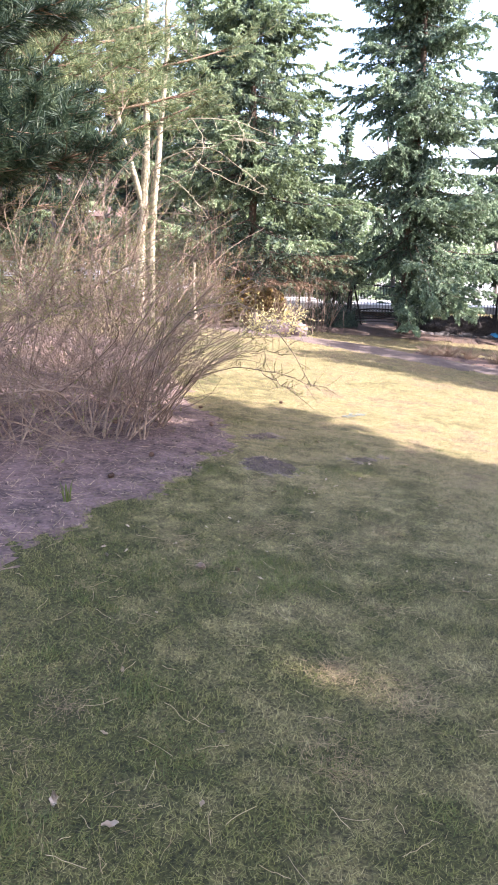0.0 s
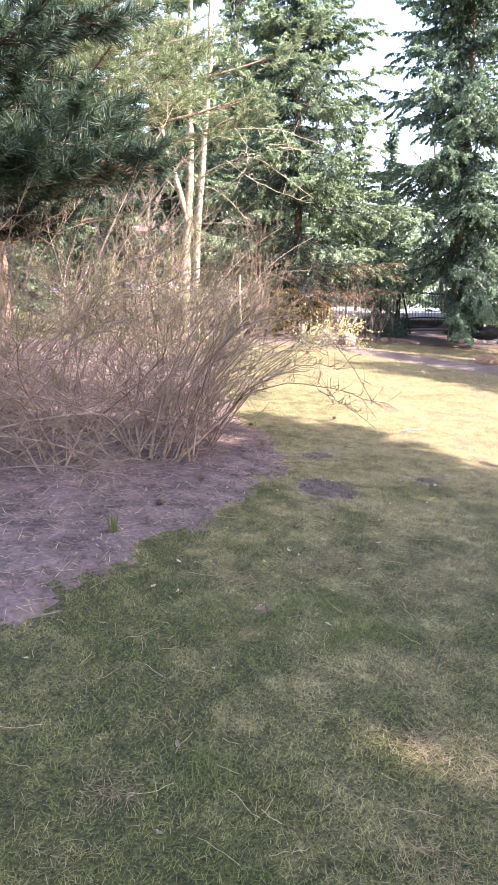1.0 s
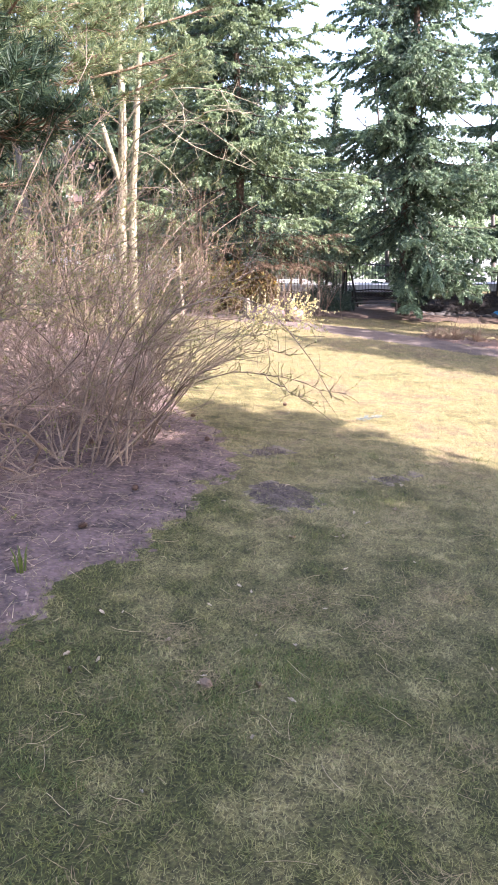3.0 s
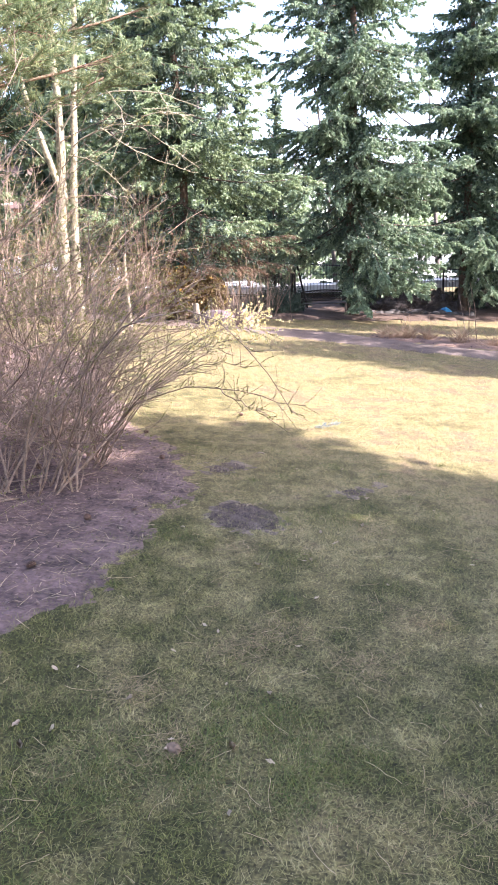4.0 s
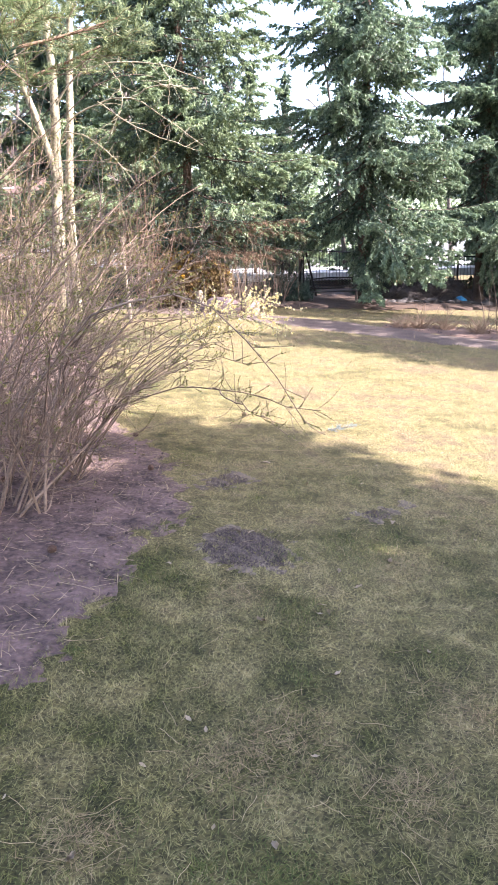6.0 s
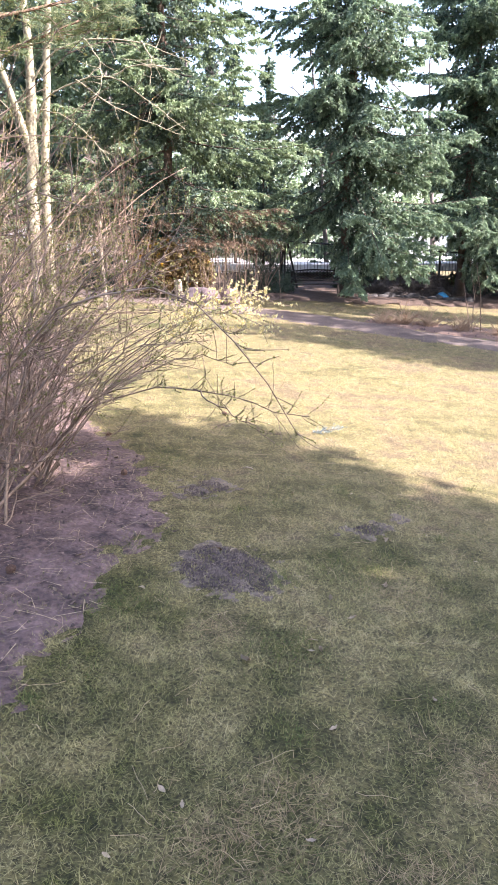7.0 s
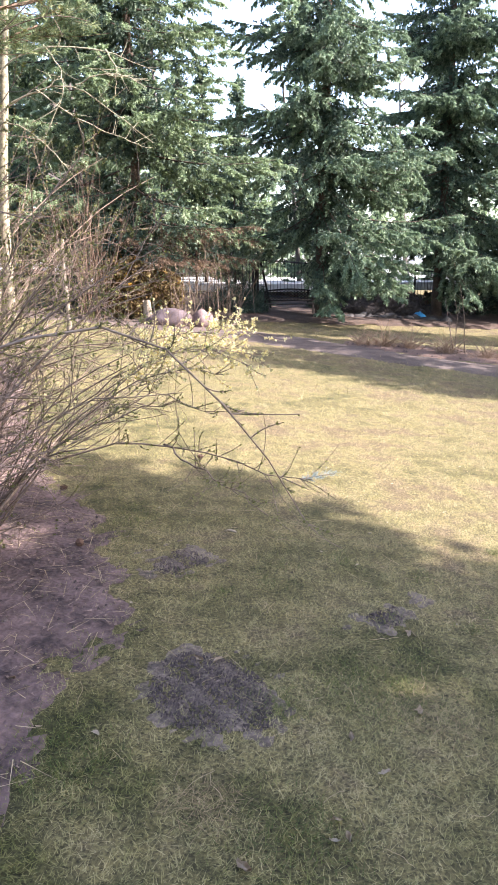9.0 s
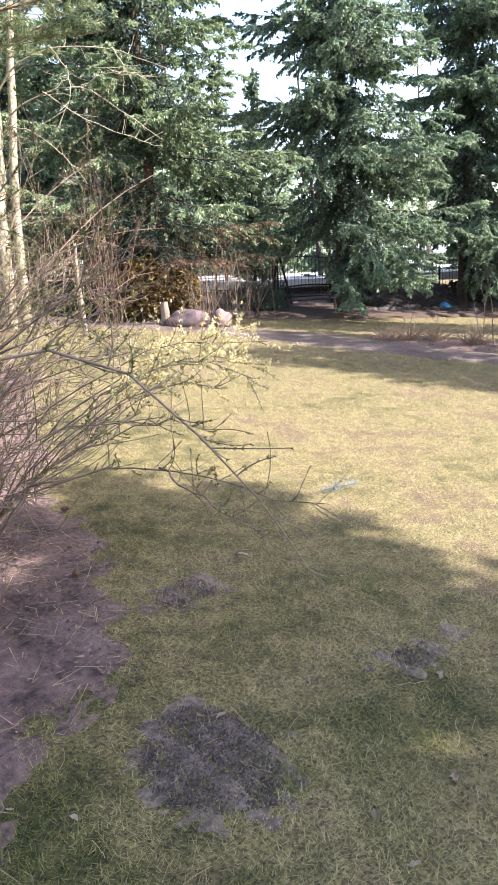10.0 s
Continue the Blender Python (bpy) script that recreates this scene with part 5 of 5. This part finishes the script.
# ---------------------------------------------------------------- cones and shoots
def cone_mesh():
    """A pine cone lying on its side, with scales in spirals."""
    bm = bmesh.new()
    for i in range(70):
        u = i / 69
        a = i * 2.4
        r = 0.019 * math.sin(math.pi * (0.12 + 0.8 * u))
        c = Vector((-0.03 + 0.06 * u, r * math.cos(a), r * math.sin(a)))
        out = Vector((0.55, math.cos(a), math.sin(a))).normalized()
        side = Vector((0, -math.sin(a), math.cos(a)))
        v = [bm.verts.new(c - side * 0.005), bm.verts.new(c + side * 0.005), bm.verts.new(c + out * 0.010 + side * 0.004), bm.verts.new(c + out * 0.010 - side * 0.004)]
        bm.faces.new(v)
    bmesh.ops.create_uvsphere(bm, u_segments=8, v_segments=6, radius=1.0, matrix=Matrix.Diagonal((0.03, 0.014, 0.014, 1)))
    return bm_mesh("pine_cone", bm, CONE)


CONE = simple("cone_brown", (0.08, 0.044, 0.028), (0.176, 0.104, 0.072), 40.0, 150.0, 0.8, 0, 0.3, 0.002, 0.4)
CONE_MESH = cone_mesh()
for x, y, a in ((-0.5, 8.0, 20), (-0.3, 6.95, 100), (-0.75, 5.4, 60), (-0.95, 4.6, 210), (-1.3, 6.6, 300), (0.55, 8.9, 140)):
    ob = part("pine_cone", CONE_MESH, None, "fallen reddish-brown pine cone on the ground", "pine cone", "pine cones")
    ob.matrix_basis = pose(x, y, float(gz(x, y) + micro(np.array(x), np.array(y))) + 0.03, 0, 8, a) @ Matrix.Scale(0.85, 4)


def shoots(x, y, seed):
    """A tuft of young bulb leaves."""
    rng = np.random.default_rng(seed)
    t = thing("bulb_shoots", on(x, y, 0.02), "dark green young bulb leaves coming out of the soil", "plant", "bulb shoots")
    for i in range(9):
        a, l = rng.uniform(0, 6.28), rng.uniform(0.07, 0.13)
        p = np.array([[0.02 * math.cos(a), 0.02 * math.sin(a), -0.02], [0.03 * math.cos(a), 0.03 * math.sin(a), l * 0.6], [0.05 * math.cos(a), 0.05 * math.sin(a), l]])
        part("leaf", mesh("leaf", *tubes(p[None], np.array([[0.005, 0.005, 0.001]]), 5), GREEN), t)


shoots(-1.13, 3.95, 1)


def bark_piece(x, y):
    """A broken, curled lump of bark lying in the grass."""
    bm = bmesh.new()
    bmesh.ops.create_icosphere(bm, subdivisions=3, radius=1.0)
    for v in bm.verts:
        ridge = 0.16 * math.sin(v.co.x * 9 + 2 * noise.noise(v.co * 2))
        k = 1 + ridge * abs(v.co.z) + 0.3 * noise.noise(v.co * 2.2 + Vector((3, 1, 0)))
        v.co = Vector((v.co.x * 0.045, v.co.y * 0.028, max(v.co.z, -0.4) * 0.026)) * k
    ob = part("bark_piece", bm_mesh("bark_piece", bm, PINE_BARK), None, "broken lump of brown bark lying in the grass", "bark")
    ob.matrix_basis = pose(x, y, float(gz(x, y) + micro(np.array(x), np.array(y))) + 0.012, 0, 6, 140) @ Matrix.Scale(0.7, 4)


bark_piece(-0.13, 3.02)


def blue_sprig(x, y):
    """A fallen flattened sprig with pale blue-green needles."""
    rng = np.random.default_rng(404)
    t = thing("fallen_sprig", on(x, y, 0.02), "fallen sprig with pale blue-green needles on the lawn", "twig", "", 12)
    main = np.stack([np.linspace(-0.2, 0.2, 8), 0.03 * np.sin(np.linspace(0, 3, 8)), np.linspace(0.012, 0.03, 8)], -1)
    part("stem", mesh("stem", *tubes(main[None], np.full((1, 8), 0.004), 5), TWIG), t)
    p0, d = along(main[None], rng.uniform(0.05, 1, (1, 46)))
    side = np.stack([rng.uniform(0.2, 0.9, 46), rng.choice([-1, 1], 46) * rng.uniform(0.4, 1, 46), rng.uniform(-0.05, 0.25, 46)], -1)
    p1 = p0[0] + unit(side) * rng.uniform(0.05, 0.16, (46, 1))
    part("needles", mesh("needles", *brush(p0[0], p1, 20, 0.022, 0.005, rng, 1.0), PALE_NEEDLE), t, "", "", "", "stuff")
    return t


PALE_NEEDLE = leafy("pale_blue_needles", (0.16, 0.21, 0.19), (0.25, 0.3, 0.28), (0.36, 0.4, 0.39), 6.0, 0.6, 0.2)
blue_sprig(1.46, 8.4).scale = (0.75, 0.75, 0.75)
